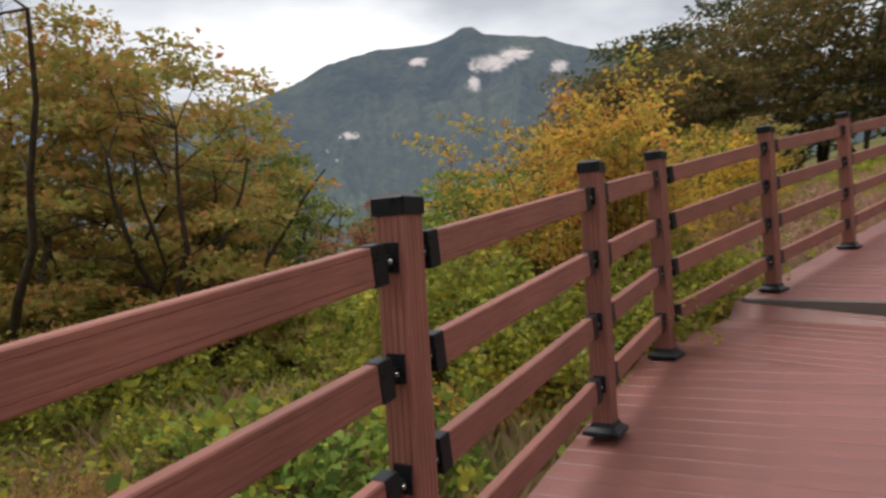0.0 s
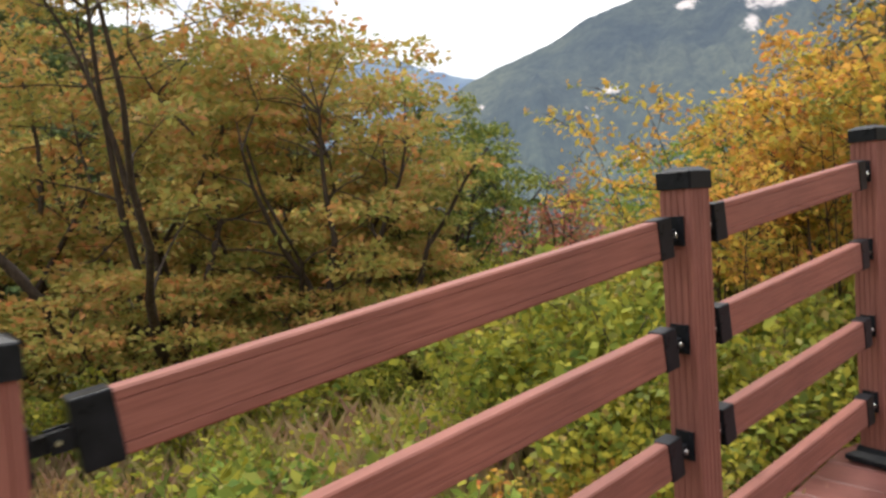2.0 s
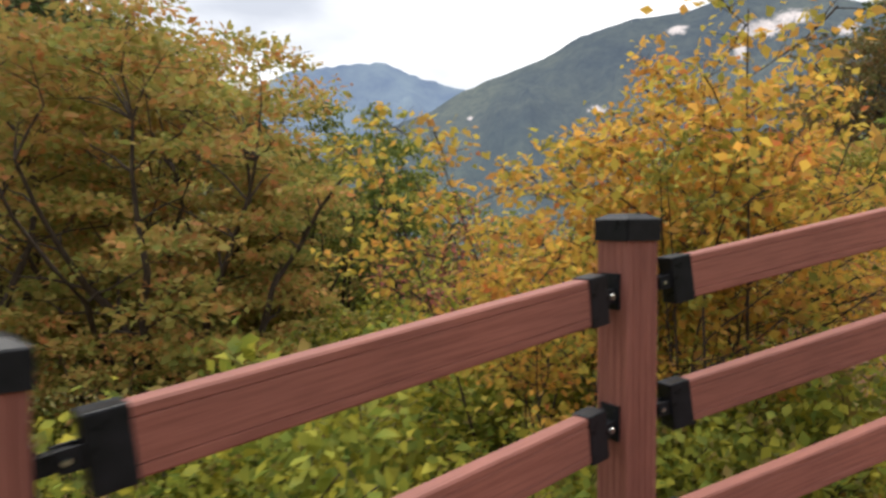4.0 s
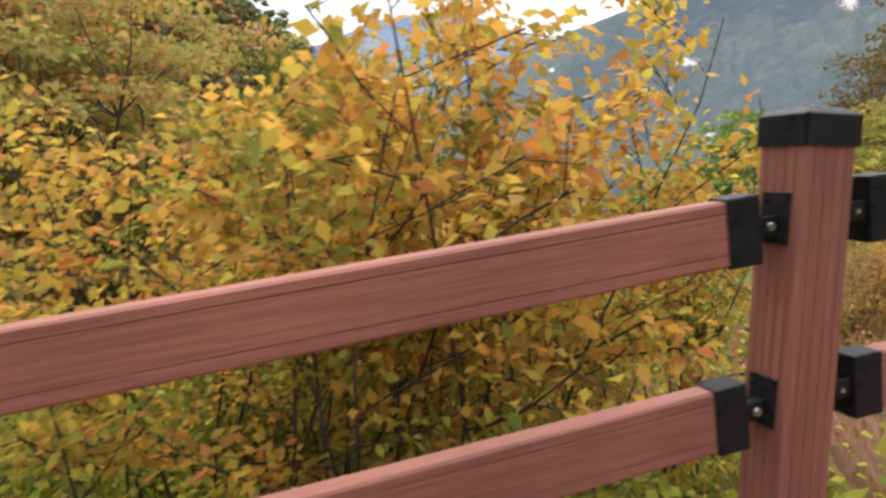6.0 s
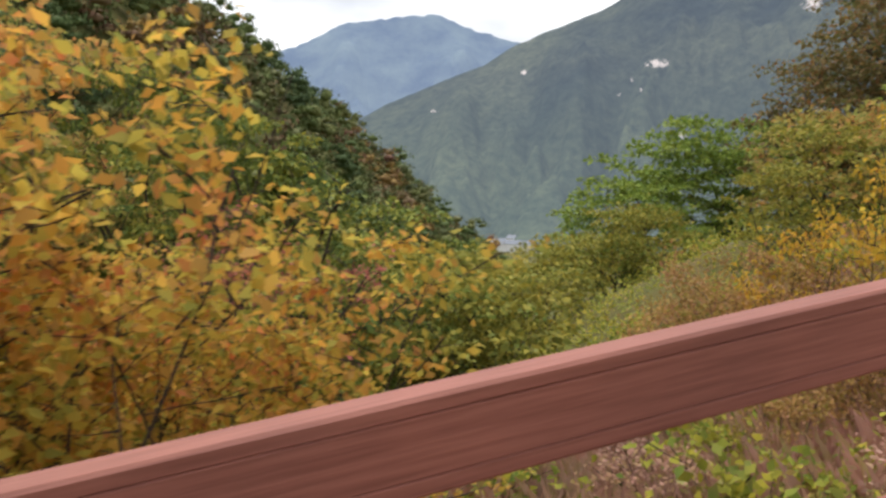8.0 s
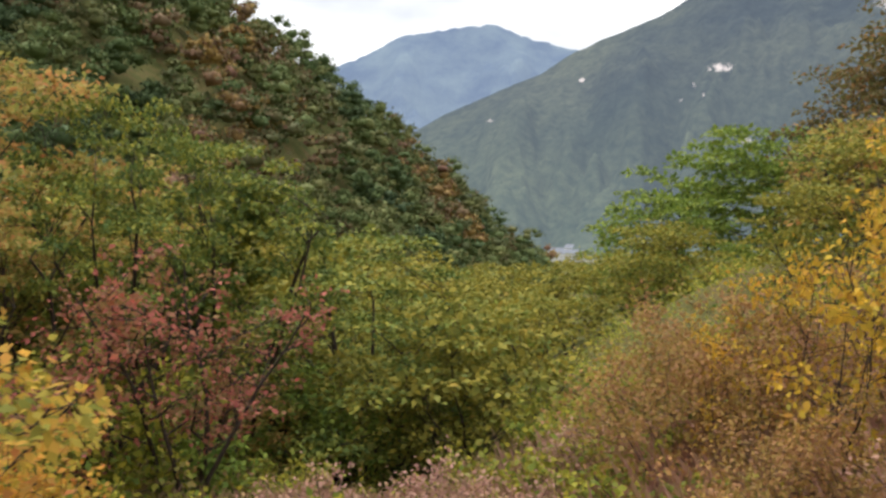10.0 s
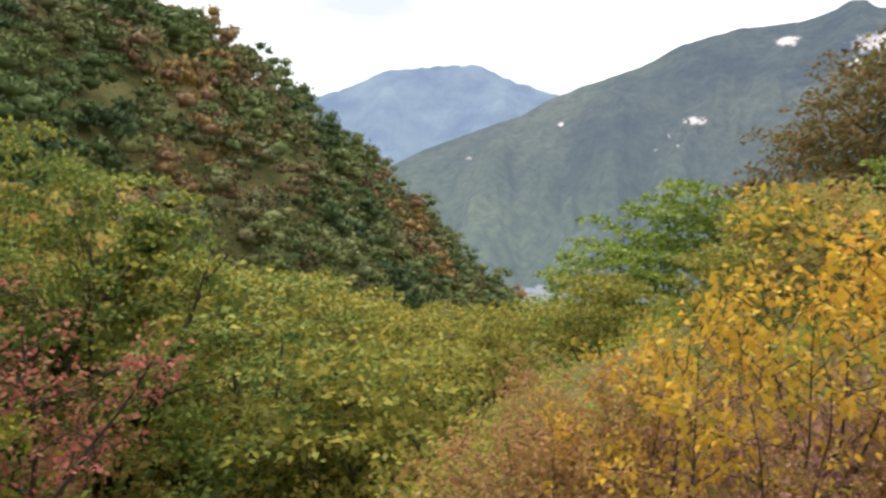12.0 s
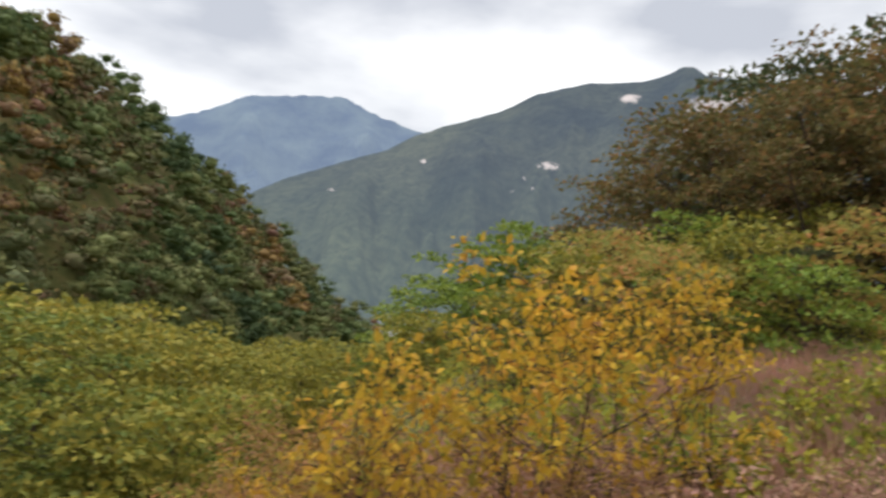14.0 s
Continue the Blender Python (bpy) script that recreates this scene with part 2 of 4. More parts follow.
GRAVEL = plain("pale_gravel", (0.55, 0.53, 0.50))
WHITEWASH = plain("white_render", (0.75, 0.75, 0.76))
STEP = plain("weathered_timber", (0.13, 0.105, 0.095))
ROOF = plain("grey_roof", (0.20, 0.22, 0.26))


# ---------------------------------------------------------------- mesh helpers
def mesh_of(name, verts, faces, material, smooth=False):
    me = bpy.data.meshes.new(name)
    me.from_pydata([tuple(v) for v in verts], [], [tuple(f) for f in faces])
    me.materials.append(material)
    if smooth:
        me.polygons.foreach_set("use_smooth", [True] * len(me.polygons))
    me.update()
    return me


def mesh_arrays(name, verts, quads, material):
    """A mesh of quads from arrays."""
    me = bpy.data.meshes.new(name)
    n = len(quads)
    me.vertices.add(len(verts))
    me.vertices.foreach_set("co", np.ascontiguousarray(verts, dtype=np.float32).ravel())
    me.loops.add(4 * n)
    me.loops.foreach_set("vertex_index", np.ascontiguousarray(quads, dtype=np.int32).ravel())
    me.polygons.add(n)
    me.polygons.foreach_set("loop_start", np.arange(0, 4 * n, 4, dtype=np.int32))
    me.materials.append(material)
    me.update(calc_edges=True)
    return me


def child(name, me, parent, m=None, label=""):
    ob = new(name, me)
    ob.parent = parent
    if m is not None:
        ob.matrix_basis = m
    return tagged(ob, label)


def bm_mesh(name, bm, material):
    me = bpy.data.meshes.new(name)
    bm.to_mesh(me)
    bm.free()
    me.materials.append(material)
    return me


def box_bm(x0, x1, y0, y1, z0, z1, bevel=0.0, bm=None):
    own = bm is None
    bm = bm or bmesh.new()
    r = bmesh.ops.create_cube(bm, size=1.0)
    bmesh.ops.transform(bm, verts=r["verts"], matrix=Matrix.Translation(((x0 + x1) / 2, (y0 + y1) / 2, (z0 + z1) / 2)) @ Matrix.Diagonal((x1 - x0, y1 - y0, z1 - z0, 1)))
    if bevel:
        edges = list({e for v in r["verts"] for e in v.link_edges})
        bmesh.ops.bevel(bm, geom=edges, offset=bevel, segments=2, affect="EDGES", profile=0.6)
    return bm


# ---------------------------------------------------------------- the lie of the land
# fence posts: x, y, deck height
POSTS = [Vector(p) for p in ((-0.973, 0.473, 0.256), (-0.118, 1.911, 0.460), (0.737, 3.349, 0.664), (1.388, 4.424, 0.810), (2.629, 5.545, 1.077), (3.952, 6.739, 1.324))]
DIR_A = (POSTS[3] - POSTS[1]).xy.normalized()
DIR_B = (POSTS[5] - POSTS[3]).xy.normalized()
POSTS.insert(0, POSTS[0] - (POSTS[2] - POSTS[1]))
for _k in range(4):
    POSTS.append(POSTS[-1] + Vector((DIR_B.x, DIR_B.y, 0.139)) * 1.78)
BEND = POSTS[4]


def along(x, y):
    """Metres up the walk from the bend and metres out from the fence, both by the nearer leg of the fence."""
    dx, dy = x - BEND.x, y - BEND.y
    sa, na = dx * DIR_A.x + dy * DIR_A.y, -dx * DIR_A.y + dy * DIR_A.x
    sb, nb = dx * DIR_B.x + dy * DIR_B.y, -dx * DIR_B.y + dy * DIR_B.x
    w = min(max((sb + 2.0) / 4.0, 0.0), 1.0)
    return sa * (1 - w) + sb * w, na * (1 - w) + nb * w


def smooth(a, b, v):
    k = min(max((v - a) / (b - a), 0.0), 1.0)
    return k * k * (3 - 2 * k)


def pick(value, knots):
    if value <= knots[0][0]:
        return knots[0][1]
    for (a, p), (b, q) in zip(knots, knots[1:]):
        if value <= b:
            return p + (q - p) * (value - a) / (b - a)
    return knots[-1][1]


HUB = (4.5, 7.2)
HUB_Z = 2.95
# the spur across the gully: bearing to the left, elevation of its wooded skyline
SPUR = [(14, -9.5), (20, -6.0), (23, -4.2), (28, 0.4), (32, 4.0), (36, 7.4), (40, 10.6), (44, 13.2), (50, 15.4), (60, 18.0), (80, 20.0), (110, 17.0), (150, 8.0)]


def spur_far(az):
    return pick(az, [(14, 330), (24, 270), (40, 190), (60, 135), (100, 110), (150, 120)])


def land(x, y):
    s, n = along(x, y)
    deck = 0.81 + 0.139 * min(max(s, -40), 70)
    steep = pick(s, [(-2, 0.045), (1, 0.07), (5, 0.27), (8, 0.15), (12, 0.05), (25, 0.02)])
    if n > 0:
        z = deck - 0.42 - steep * min(n, 12.0) - (pick(s, [(9, 0.10), (14, 0.03)]) * min(max(n - 5, 0), 6) + 0.36 * max(n - 11, 0) + 0.008 * max(n - 14, 0) ** 1.6)
    else:
        z = deck - 0.42 - 0.10 * min(-n, 3.0) + 0.30 * max(-n - 4.0, 0.0)
        z = min(z, deck + 35)
    bed = -26 - 40 * smooth(60, 600, math.hypot(x, y))
    z = max(z, bed)
    dx, dy = x - HUB[0], y - HUB[1]
    r = math.hypot(dx, dy)
    az = math.degrees(math.atan2(-dx, dy))
    if az < -100:
        az += 360
    if 10 < az < 160 and r > 24:
        far = spur_far(az)
        el = pick(az, SPUR)
        top = HUB_Z + far * math.tan(radians(el)) - 6.0
        foot = max(z, bed) if r < far else bed
        k = smooth(24, far, r) * 0.45 + 0.55 * min(max((r - 24) / (far - 24), 0), 1)
        if r > far:
            k = max(1 - (r - far) / (far * 0.9), 0.0)
            k = k * k
            foot = bed
        fade = smooth(10, 20, az) * (1 - smooth(130, 160, az))
        hill = foot + (top - foot) * k
        z = z + (max(hill, z) - z) * fade
    rough = noise.noise((x * 0.35, y * 0.35, 0)) * 0.14 * min(abs(n) * 0.6, 1.0) + noise.noise((x * 0.05, y * 0.05, 3)) * min(max(r - 10, 0) * 0.05, 2.5)
    return z + rough


def build_ground():
    radii = [0.0] + [0.35 * 1.0495 ** k for k in range(200)]
    radii = [r for r in radii if r < 4900] + [4900.0]
    cuts = 240
    verts, faces = [], []
    for i, r in enumerate(radii):
        for k in range(cuts):
            a = 2 * math.pi * k / cuts
            x, y = HUB[0] - r * math.sin(a), HUB[1] + r * math.cos(a)
            verts.append((x, y, land(x, y)))
    for i in range(len(radii) - 1):
        for k in range(cuts):
            a, b = i * cuts + k, i * cuts + (k + 1) % cuts
            if i == 0:
                faces.append((a, b + cuts, a + cuts))
            else:
                faces.append((a, b, b + cuts, a + cuts))
    ob = new("ground", mesh_of("ground", verts, faces, SOIL, True))
    tagged(ob, "steep hillside ground of brown soil and dead leaves", "ground", kind="structure")


build_ground()

# ---------------------------------------------------------------- mountains
MAIN_SKY = [(-60, 6), (-34, 9.5), (-24, 12.2), (-16, 14.0), (-13.2, 14.2), (-10.9, 14.8), (-9.2, 15.6), (-6.4, 15.9), (-4.2, 16.2), (-3.4, 16.8), (-2.4, 16.8), (-1.6, 16.3),
            (0.2, 15.7), (4.6, 15.5), (6, 15.1), (8.7, 14.5), (11, 13.2), (13.4, 12.3), (16.3, 11.3), (18.2, 10.5), (21, 8.9), (24.7, 7.5), (29, 5.6), (36, 1.5), (46, -3)]
FAR_SKY = [(4, 6.0), (12, 8.5), (18.2, 10.6), (19.5, 11.0), (21.4, 11.4), (24.4, 12.7), (26, 12.65), (29.7, 12.2), (32.6, 11.8), (34.0, 10.9), (36, 10.0), (39.2, 8.9), (46, 7.0), (60, 4)]
ROCKS = [(-4.6, 13.9, 2.6, 1.0), (-6.6, 14.4, 2.0, 0.8), (-3.2, 12.4, 0.9, 0.9), (1.3, 14.4, 1.2, 0.5), (7.3, 8.8, 1.3, 0.45), (17.7, 8.35, 0.32, 0.28), (9.3, 7.6, 0.25, 0.25), (4.6, 7.4, 0.3, 0.3),
         (-10.2, 13.2, 1.2, 0.7), (25.0, 5.3, 0.5, 0.18), (5.3, 3.3, 1.0, 0.35), (10.2, 6.6, 0.3, 0.25), (8.6, 6.9, 0.25, 0.2)]


def mountain(name, sky, near, far, low, material, az0, az1, cuts, rows, label, rocks, jag):
    verts, faces, bare = [], [], []
    for j in range(rows + 1):
        k = j / rows
        for i in range(cuts + 1):
            az = az0 + (az1 - az0) * i / cuts
            a = radians(az)
            el = pick(az, sky)
            top = HUB_Z + far * math.tan(radians(el))
            r = near + (far - near) * k
            spur = noise.fractal((az * 0.17 + k * 1.1, k * 1.9 - az * 0.05, 5.0), 0.9, 2.1, 6)
            kk = k ** 1.35
            z = low + (top - low) * kk
            fine = noise.fractal((r * math.sin(a) * 0.016, r * math.cos(a) * 0.016, 1.7), 0.8, 2.2, 4)
            z += (spur * 0.34 * (top - low) * math.sin(math.pi * min(k, 1.0)) + fine * jag * (0.5 + k))
            r += spur * 0.10 * (far - near) * math.sin(math.pi * k)
            verts.append((HUB[0] - r * math.sin(a), HUB[1] + r * math.cos(a), z))
            e = math.degrees(math.atan2(z - HUB_Z, r))
            v = 0.0
            for ra, re, wa, we in rocks:
                d = ((az - ra) / wa) ** 2 + ((e - re) / we) ** 2
                v = max(v, math.exp(-d * 0.75) * 0.56)
            bare.append(v)
    w = cuts + 1
    for j in range(rows):
        for i in range(cuts):
            a = j * w + i
            faces.append((a, a + w, a + w + 1, a + 1))
    me = mesh_of(name, verts, faces, material, True)
    at = me.attributes.new("bare_rock", "FLOAT", "POINT")
    at.data.foreach_set("value", bare)
    tagged(new(name, me), label, "mountain", kind="structure")


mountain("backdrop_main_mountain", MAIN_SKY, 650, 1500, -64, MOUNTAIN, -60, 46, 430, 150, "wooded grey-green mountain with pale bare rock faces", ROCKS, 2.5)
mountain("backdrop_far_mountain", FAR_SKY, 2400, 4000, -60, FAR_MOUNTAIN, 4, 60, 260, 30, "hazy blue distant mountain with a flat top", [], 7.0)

# ---------------------------------------------------------------- the boardwalk's fence
POST_H, POST_R, CAP_R = 1.32, 0.049, 0.0545
RAIL_TOP, RAIL_STEP, RAIL_H, RAIL_T = 1.199, 0.300, 0.103, 0.042
RAIL_END = 0.166


def post_mesh():
    """A square post with shallow grooves down its faces and a softened edge."""
    r, g, d = POST_R, 0.0018, 0.003
    side = [(-r + 0.004, r), (-0.030 - g, r), (-0.030, r - d), (-0.030 + g, r), (-0.010 - g, r), (-0.010, r - d), (-0.010 + g, r),
            (0.010 - g, r), (0.010, r - d), (0.010 + g, r), (0.030 - g, r), (0.030, r - d), (0.030 + g, r), (r - 0.004, r)]
    ring = []
    for k in range(4):
        c, s = math.cos(-math.pi / 2 * k), math.sin(-math.pi / 2 * k)
        ring += [(x * c - y * s, x * s + y * c) for x, y in side]
    n = len(ring)
    verts = [(x, y, 0.0) for x, y in ring] + [(x, y, POST_H - 0.03) for x, y in ring]
    faces = [(k, k + n, (k + 1) % n + n, (k + 1) % n) for k in range(n)] + [tuple(range(n, 2 * n))[::-1]]
    return mesh_of("post", verts, faces, WOOD_Z)


def cap_mesh():
    """A black cap with a deep rim and a low four-sided top."""
    bm = bmesh.new()
    r = CAP_R
    z0, z1, z2 = POST_H - 0.058, POST_H - 0.008, POST_H + 0.004
    rings = []
    for rad, z in ((r, z0), (r, z1 - 0.003), (r - 0.003, z1), (r * 0.55, z2 - 0.001), (r * 0.2, z2)):
        rings.append([bm.verts.new((sx * rad, sy * rad, z)) for sx, sy in ((-1, -1), (1, -1), (1, 1), (-1, 1))])
    for a, b in zip(rings, rings[1:]):
        for k in range(4):
            bm.faces.new((a[k], a[(k + 1) % 4], b[(k + 1) % 4], b[k]))
    bm.faces.new(rings[-1])
    bm.faces.new(rings[0][::-1])
    vert = [e for e in bm.edges if abs(e.verts[0].co.z - e.verts[1].co.z) > 0.03]
    bmesh.ops.bevel(bm, geom=vert, offset=0.004, segments=2, affect="EDGES")
    return bm_mesh("cap", bm, BLACK)


def shoe_mesh():
    """A black foot: a stepped square skirt round the post's base."""
    bm = bmesh.new()
    rings = []
    for rad, z in ((0.088, 0.002), (0.088, 0.020), (0.082, 0.026), (0.060, 0.040), (0.052, 0.060), (0.0495, 0.060)):
        rings.append([bm.verts.new((sx * rad, sy * rad, z)) for sx, sy in ((-1, -1), (1, -1), (1, 1), (-1, 1))])
    for a, b in zip(rings, rings[1:]):
        for k in range(4):
            bm.faces.new((a[k], a[(k + 1) % 4], b[(k + 1) % 4], b[k]))
    bm.faces.new(rings[0][::-1])
    return bm_mesh("base_shoe", bm, BLACK)


def rail_mesh(length):
    """A hollow-section rail with a saw line near each edge of its faces; x runs along it, z = 0 is its top."""
    t, h, g, d, c = RAIL_T / 2, RAIL_H, 0.0016, 0.0026, 0.004
    right = [(t - c, 0.0), (t, -c), (t, -0.017), (t - d, -0.017 - g), (t, -0.017 - 2 * g), (t, -h + 0.022), (t - d, -h + 0.022 - g), (t, -h + 0.022 - 2 * g), (t, -h + c), (t - c, -h)]
    ring = right + [(-y, z) for y, z in right[::-1]]
    n = len(ring)
    cuts = 6
    verts = [(length * k / cuts, y, z) for k in range(cuts + 1) for y, z in ring]
    faces = [(k * n + i, k * n + (i + 1) % n, (k + 1) * n + (i + 1) % n, (k + 1) * n + i) for k in range(cuts) for i in range(n)]
    faces += [tuple(range(n))[::-1], tuple(range(cuts * n, cuts * n + n))]
    return mesh_of("rail", verts, faces, WOOD_X)


def sleeve_mesh():
    """The black sleeve over a rail's end: x from 0 at the rail to 0.060 towards the post."""
    bm = box_bm(0, 0.060, -RAIL_T / 2 - 0.004, RAIL_T / 2 + 0.004, -RAIL_H - 0.004, 0.004, 0.004)
    return bm_mesh("end_sleeve", bm, BLACK)


def hinge_mesh():
    """Two lugs and a pin between sleeve and post, x from the sleeve's end to the post's face."""
    z = -RAIL_H / 2
    bm = box_bm(-0.004, 0.034, -0.016, -0.010, z - 0.016, z + 0.016, 0.001)
    box_bm(-0.004, 0.034, 0.010, 0.016, z - 0.016, z + 0.016, 0.001, bm)
    box_bm(0.010, 0.056, -0.0095, 0.0095, z - 0.013, z + 0.013, 0.001, bm)
    return bm_mesh("hinge", bm, BLACK)


def bolt_mesh():
    bm = bmesh.new()
    bmesh.ops.create_cone(bm, cap_ends=True, segments=6, radius1=0.0075, radius2=0.0065, depth=0.006, matrix=Matrix.Translation((0.021, -0.019, -RAIL_H / 2)) @ Matrix.Rotation(math.pi / 2, 4, "X"))
    bmesh.ops.create_cone(bm, cap_ends=True, segments=8, radius1=0.004, radius2=0.004, depth=0.044, matrix=Matrix.Translation((0.021, 0, -RAIL_H / 2)) @ Matrix.Rotation(math.pi / 2, 4, "X"))
    return bm_mesh("bolt", bm, STEEL)


def plate_mesh():
    """The black plate on the post that carries a hinge; x = 0 lies on the post's face, outwards."""
    bm = box_bm(0.0, 0.007, -0.029, 0.029, -0.041, 0.041, 0.002)
    for z in (-0.027, 0.027):
        for y in (-0.018, 0.018):
            bmesh.ops.create_cone(bm, cap_ends=True, segments=6, radius1=0.005, radius2=0.004, depth=0.004, matrix=Matrix.Translation((0.0085, y, z)) @ Matrix.Rotation(math.pi / 2, 4, "Y"))
    return bm_mesh("hinge_plate", bm, BLACK)


ME_POST, ME_CAP, ME_SHOE = post_mesh(), cap_mesh(), shoe_mesh()
ME_SLEEVE, ME_HINGE, ME_BOLT, ME_PLATE = sleeve_mesh(), hinge_mesh(), bolt_mesh(), plate_mesh()


def build_fence():
    fence = tagged(new("fence"), "reddish-brown composite post-and-rail fence with black metal fittings", "fence")
    fence.location = POSTS[0]
    base = fence.location.copy()
    rails = {}
    for k, p in enumerate(POSTS):
        back = POSTS[k] - POSTS[max(k - 1, 0)] if k else POSTS[1] - POSTS[0]
        ahead = POSTS[min(k + 1, len(POSTS) - 1)] - POSTS[k] if k + 1 < len(POSTS) else back
        a0, a1 = math.atan2(back.y, back.x), math.atan2(ahead.y, ahead.x)
        turn = (a0 + a1) / 2
        post = child("post", ME_POST, fence, Matrix.Translation(p - base) @ Matrix.Rotation(turn, 4, "Z"))
        child("cap", ME_CAP, post, label="black metal post cap")
        child("base_shoe", ME_SHOE, post, label="black square foot of the post")
        for lv in range(4):
            z = RAIL_TOP - RAIL_STEP * lv - RAIL_H / 2
            if k:
                child("hinge_plate", ME_PLATE, post, Matrix.Translation((0, 0, z)) @ Matrix.Rotation(math.pi, 4, "Z") @ Matrix.Translation((POST_R, 0, 0)))
            if k + 1 < len(POSTS):
                child("hinge_plate", ME_PLATE, post, Matrix.Translation((POST_R, 0, z)))
        if k + 1 == len(POSTS):
            continue
        q = POSTS[k + 1]
        d = q - p
        flat = d.xy.length
        length = d.length - 2 * RAIL_END
        key = round(length, 3)
        if key not in rails:
            rails[key] = rail_mesh(length)
        pitch = math.atan2(d.z, flat)
        u = d.normalized()
        for lv in range(4):
            m = Matrix.Translation(p - base + u * RAIL_END + Vector((0, 0, RAIL_TOP - RAIL_STEP * lv))) @ Matrix.Rotation(math.atan2(d.y, d.x), 4, "Z") @ Matrix.Rotation(-pitch, 4, "Y")
            rail = child("rail", rails[key], fence, m)
            near = Matrix.Rotation(math.pi, 4, "Z")
            far = Matrix.Translation((length, 0, 0))
            for m2 in (near, far):
                sleeve = child("end_sleeve", ME_SLEEVE, rail, m2, "black metal sleeve on the rail end")
                hm = m2 @ Matrix.Translation((0.060, 0, 0))
                child("hinge", ME_HINGE, rail, hm, "black metal hinge lugs")
                child("bolt", ME_BOLT, rail, hm, "zinc-plated bolt")


build_fence()


# ---------------------------------------------------------------- the deck
def clip(poly, p, nrm):
    """The part of a flat polygon on the side of p that nrm points to."""
    out = []
    for i, a in enumerate(poly):
        b = poly[(i + 1) % len(poly)]
        da, db = (a - p).dot(nrm), (b - p).dot(nrm)
        if da >= 0:
            out.append(a)
        if (da < 0) != (db < 0):
            out.append(a + (b - a) * (da / (da - db)))
    return out


STEP_S = POSTS[5].xy - DIR_B * 0.34


MITRE = (DIR_A + DIR_B).normalized()


def deck_height(v):
    """The height of the deck at a place of the plan."""
    return 0.81 + 0.1405 * (v - BEND.xy).dot(MITRE) / MITRE.dot(DIR_A)


def build_deck():
    deck = tagged(new("deck"), "reddish-brown composite boardwalk deck climbing beside the fence", "deck", kind="structure")
    mitre = MITRE
    wide, left, gap, thick = 0.145, 0.16, 0.006, 0.026
    rng = random.Random(4)
    legs = [("a", DIR_A, -7.2, 1.4), ("b", DIR_B, -1.4, 9.0)]
    for leg, d, s0, s1 in legs:
        n = Vector((d.y, -d.x))
        s = s0
        while s < s1:
            quad = [BEND.xy + d * (s + a) + n * b for a, b in ((gap / 2, -left), (wide - gap / 2, -left), (wide - gap / 2, 2.1), (gap / 2, 2.1))]
            poly = clip(quad, BEND.xy, -mitre if leg == "a" else mitre)
            parts = [poly]
            if leg == "b":
                parts = [clip(poly, STEP_S, -DIR_B), clip(poly, STEP_S + DIR_B * 0.10, DIR_B)] if poly else []
            for poly in parts:
                if len(poly) < 3:
                    continue
                lift = rng.uniform(-0.0012, 0.0012)
                top = []
                for v in poly:
                    sv = (v - BEND.xy).dot(d)
                    z = deck_height(v) + lift
                    if leg == "b" and sv < (STEP_S - BEND.xy).dot(d):
                        z -= 0.08 * min(max(sv / 1.3, 0.0), 1.0)
                    if leg == "b" and sv > (STEP_S - BEND.xy).dot(d):
                        z += 0.03
                    top.append(z)
                mid = sum(poly, Vector((0, 0))) / len(poly)
                zc = sum(top) / len(top)
                rot = Matrix.Rotation(-math.atan2(n.y, n.x), 2)
                k = len(poly)
                loc = [rot @ (v - mid) for v in poly]
                edge = [v * 1.0 for v in loc]
                verts = [(v.x, v.y, z - zc - thick) for v, z in zip(edge, top)] + [(v.x, v.y, z - zc - 0.003) for v, z in zip(edge, top)]
                inner = [v - v.normalized() * 0.0 for v in loc]
                verts += [(v.x * (1 - 0.004 / max(abs(v.x), 0.02)), v.y * (1 - 0.004 / max(abs(v.y), 0.02)), z - zc) for v, z in zip(inner, top)]
                faces = [(i, (i + 1) % k, k + (i + 1) % k, k + i) for i in range(k)] + [(k + i, k + (i + 1) % k, 2 * k + (i + 1) % k, 2 * k + i) for i in range(k)]
                faces += [tuple(range(2 * k, 3 * k)), tuple(range(k))[::-1]]
                b = child("deck_board", mesh_of("deck_board", verts, faces, DECK), deck, Matrix.Translation((mid.x, mid.y, zc)) @ Matrix.Rotation(math.atan2(n.y, n.x), 4, "Z"))
            s += wide
    # bearers below the boards
    for leg, d, s0, s1 in (("a", DIR_A, -7.2, 0.1), ("b", DIR_B, 0.1, 9.0)):
        n = Vector((d.y, -d.x))
        for off in (0.0, 1.0, 2.0):
            bm = bmesh.new()
            vs = []
            for s in (s0, s1):
                c = BEND.xy + d * s + n * off
                z = deck_height(c) - 0.135
                for sx, sz in ((-0.03, -0.12), (0.03, -0.12), (0.03, 0), (-0.03, 0)):
                    vs.append(bm.verts.new((c.x + n.x * sx, c.y + n.y * sx, z + sz)))
            for k in range(4):
                bm.faces.new((vs[k], vs[(k + 1) % 4], vs[4 + (k + 1) % 4], vs[4 + k]))
            bm.faces.new(vs[:4][::-1])
            bm.faces.new(vs[4:])
            child("bearer", bm_mesh("bearer", bm, BLACK), deck, label="dark steel bearer under the boards")
    # the step across the walk
    nb = Vector((DIR_B.y, -DIR_B.x))
    zs = deck_height(STEP_S)
    bm = box_bm(-0.10, 2.1, -0.012, 0.098, -0.13, 0.046, 0.006)
    m = Matrix.Translation((STEP_S.x, STEP_S.y, zs)) @ Matrix.Rotation(math.atan2(nb.y, nb.x), 4, "Z")
    child("step_edge", bm_mesh("step_edge", bm, STEP), deck, m, "worn grey timber edge of a low step")


build_deck()


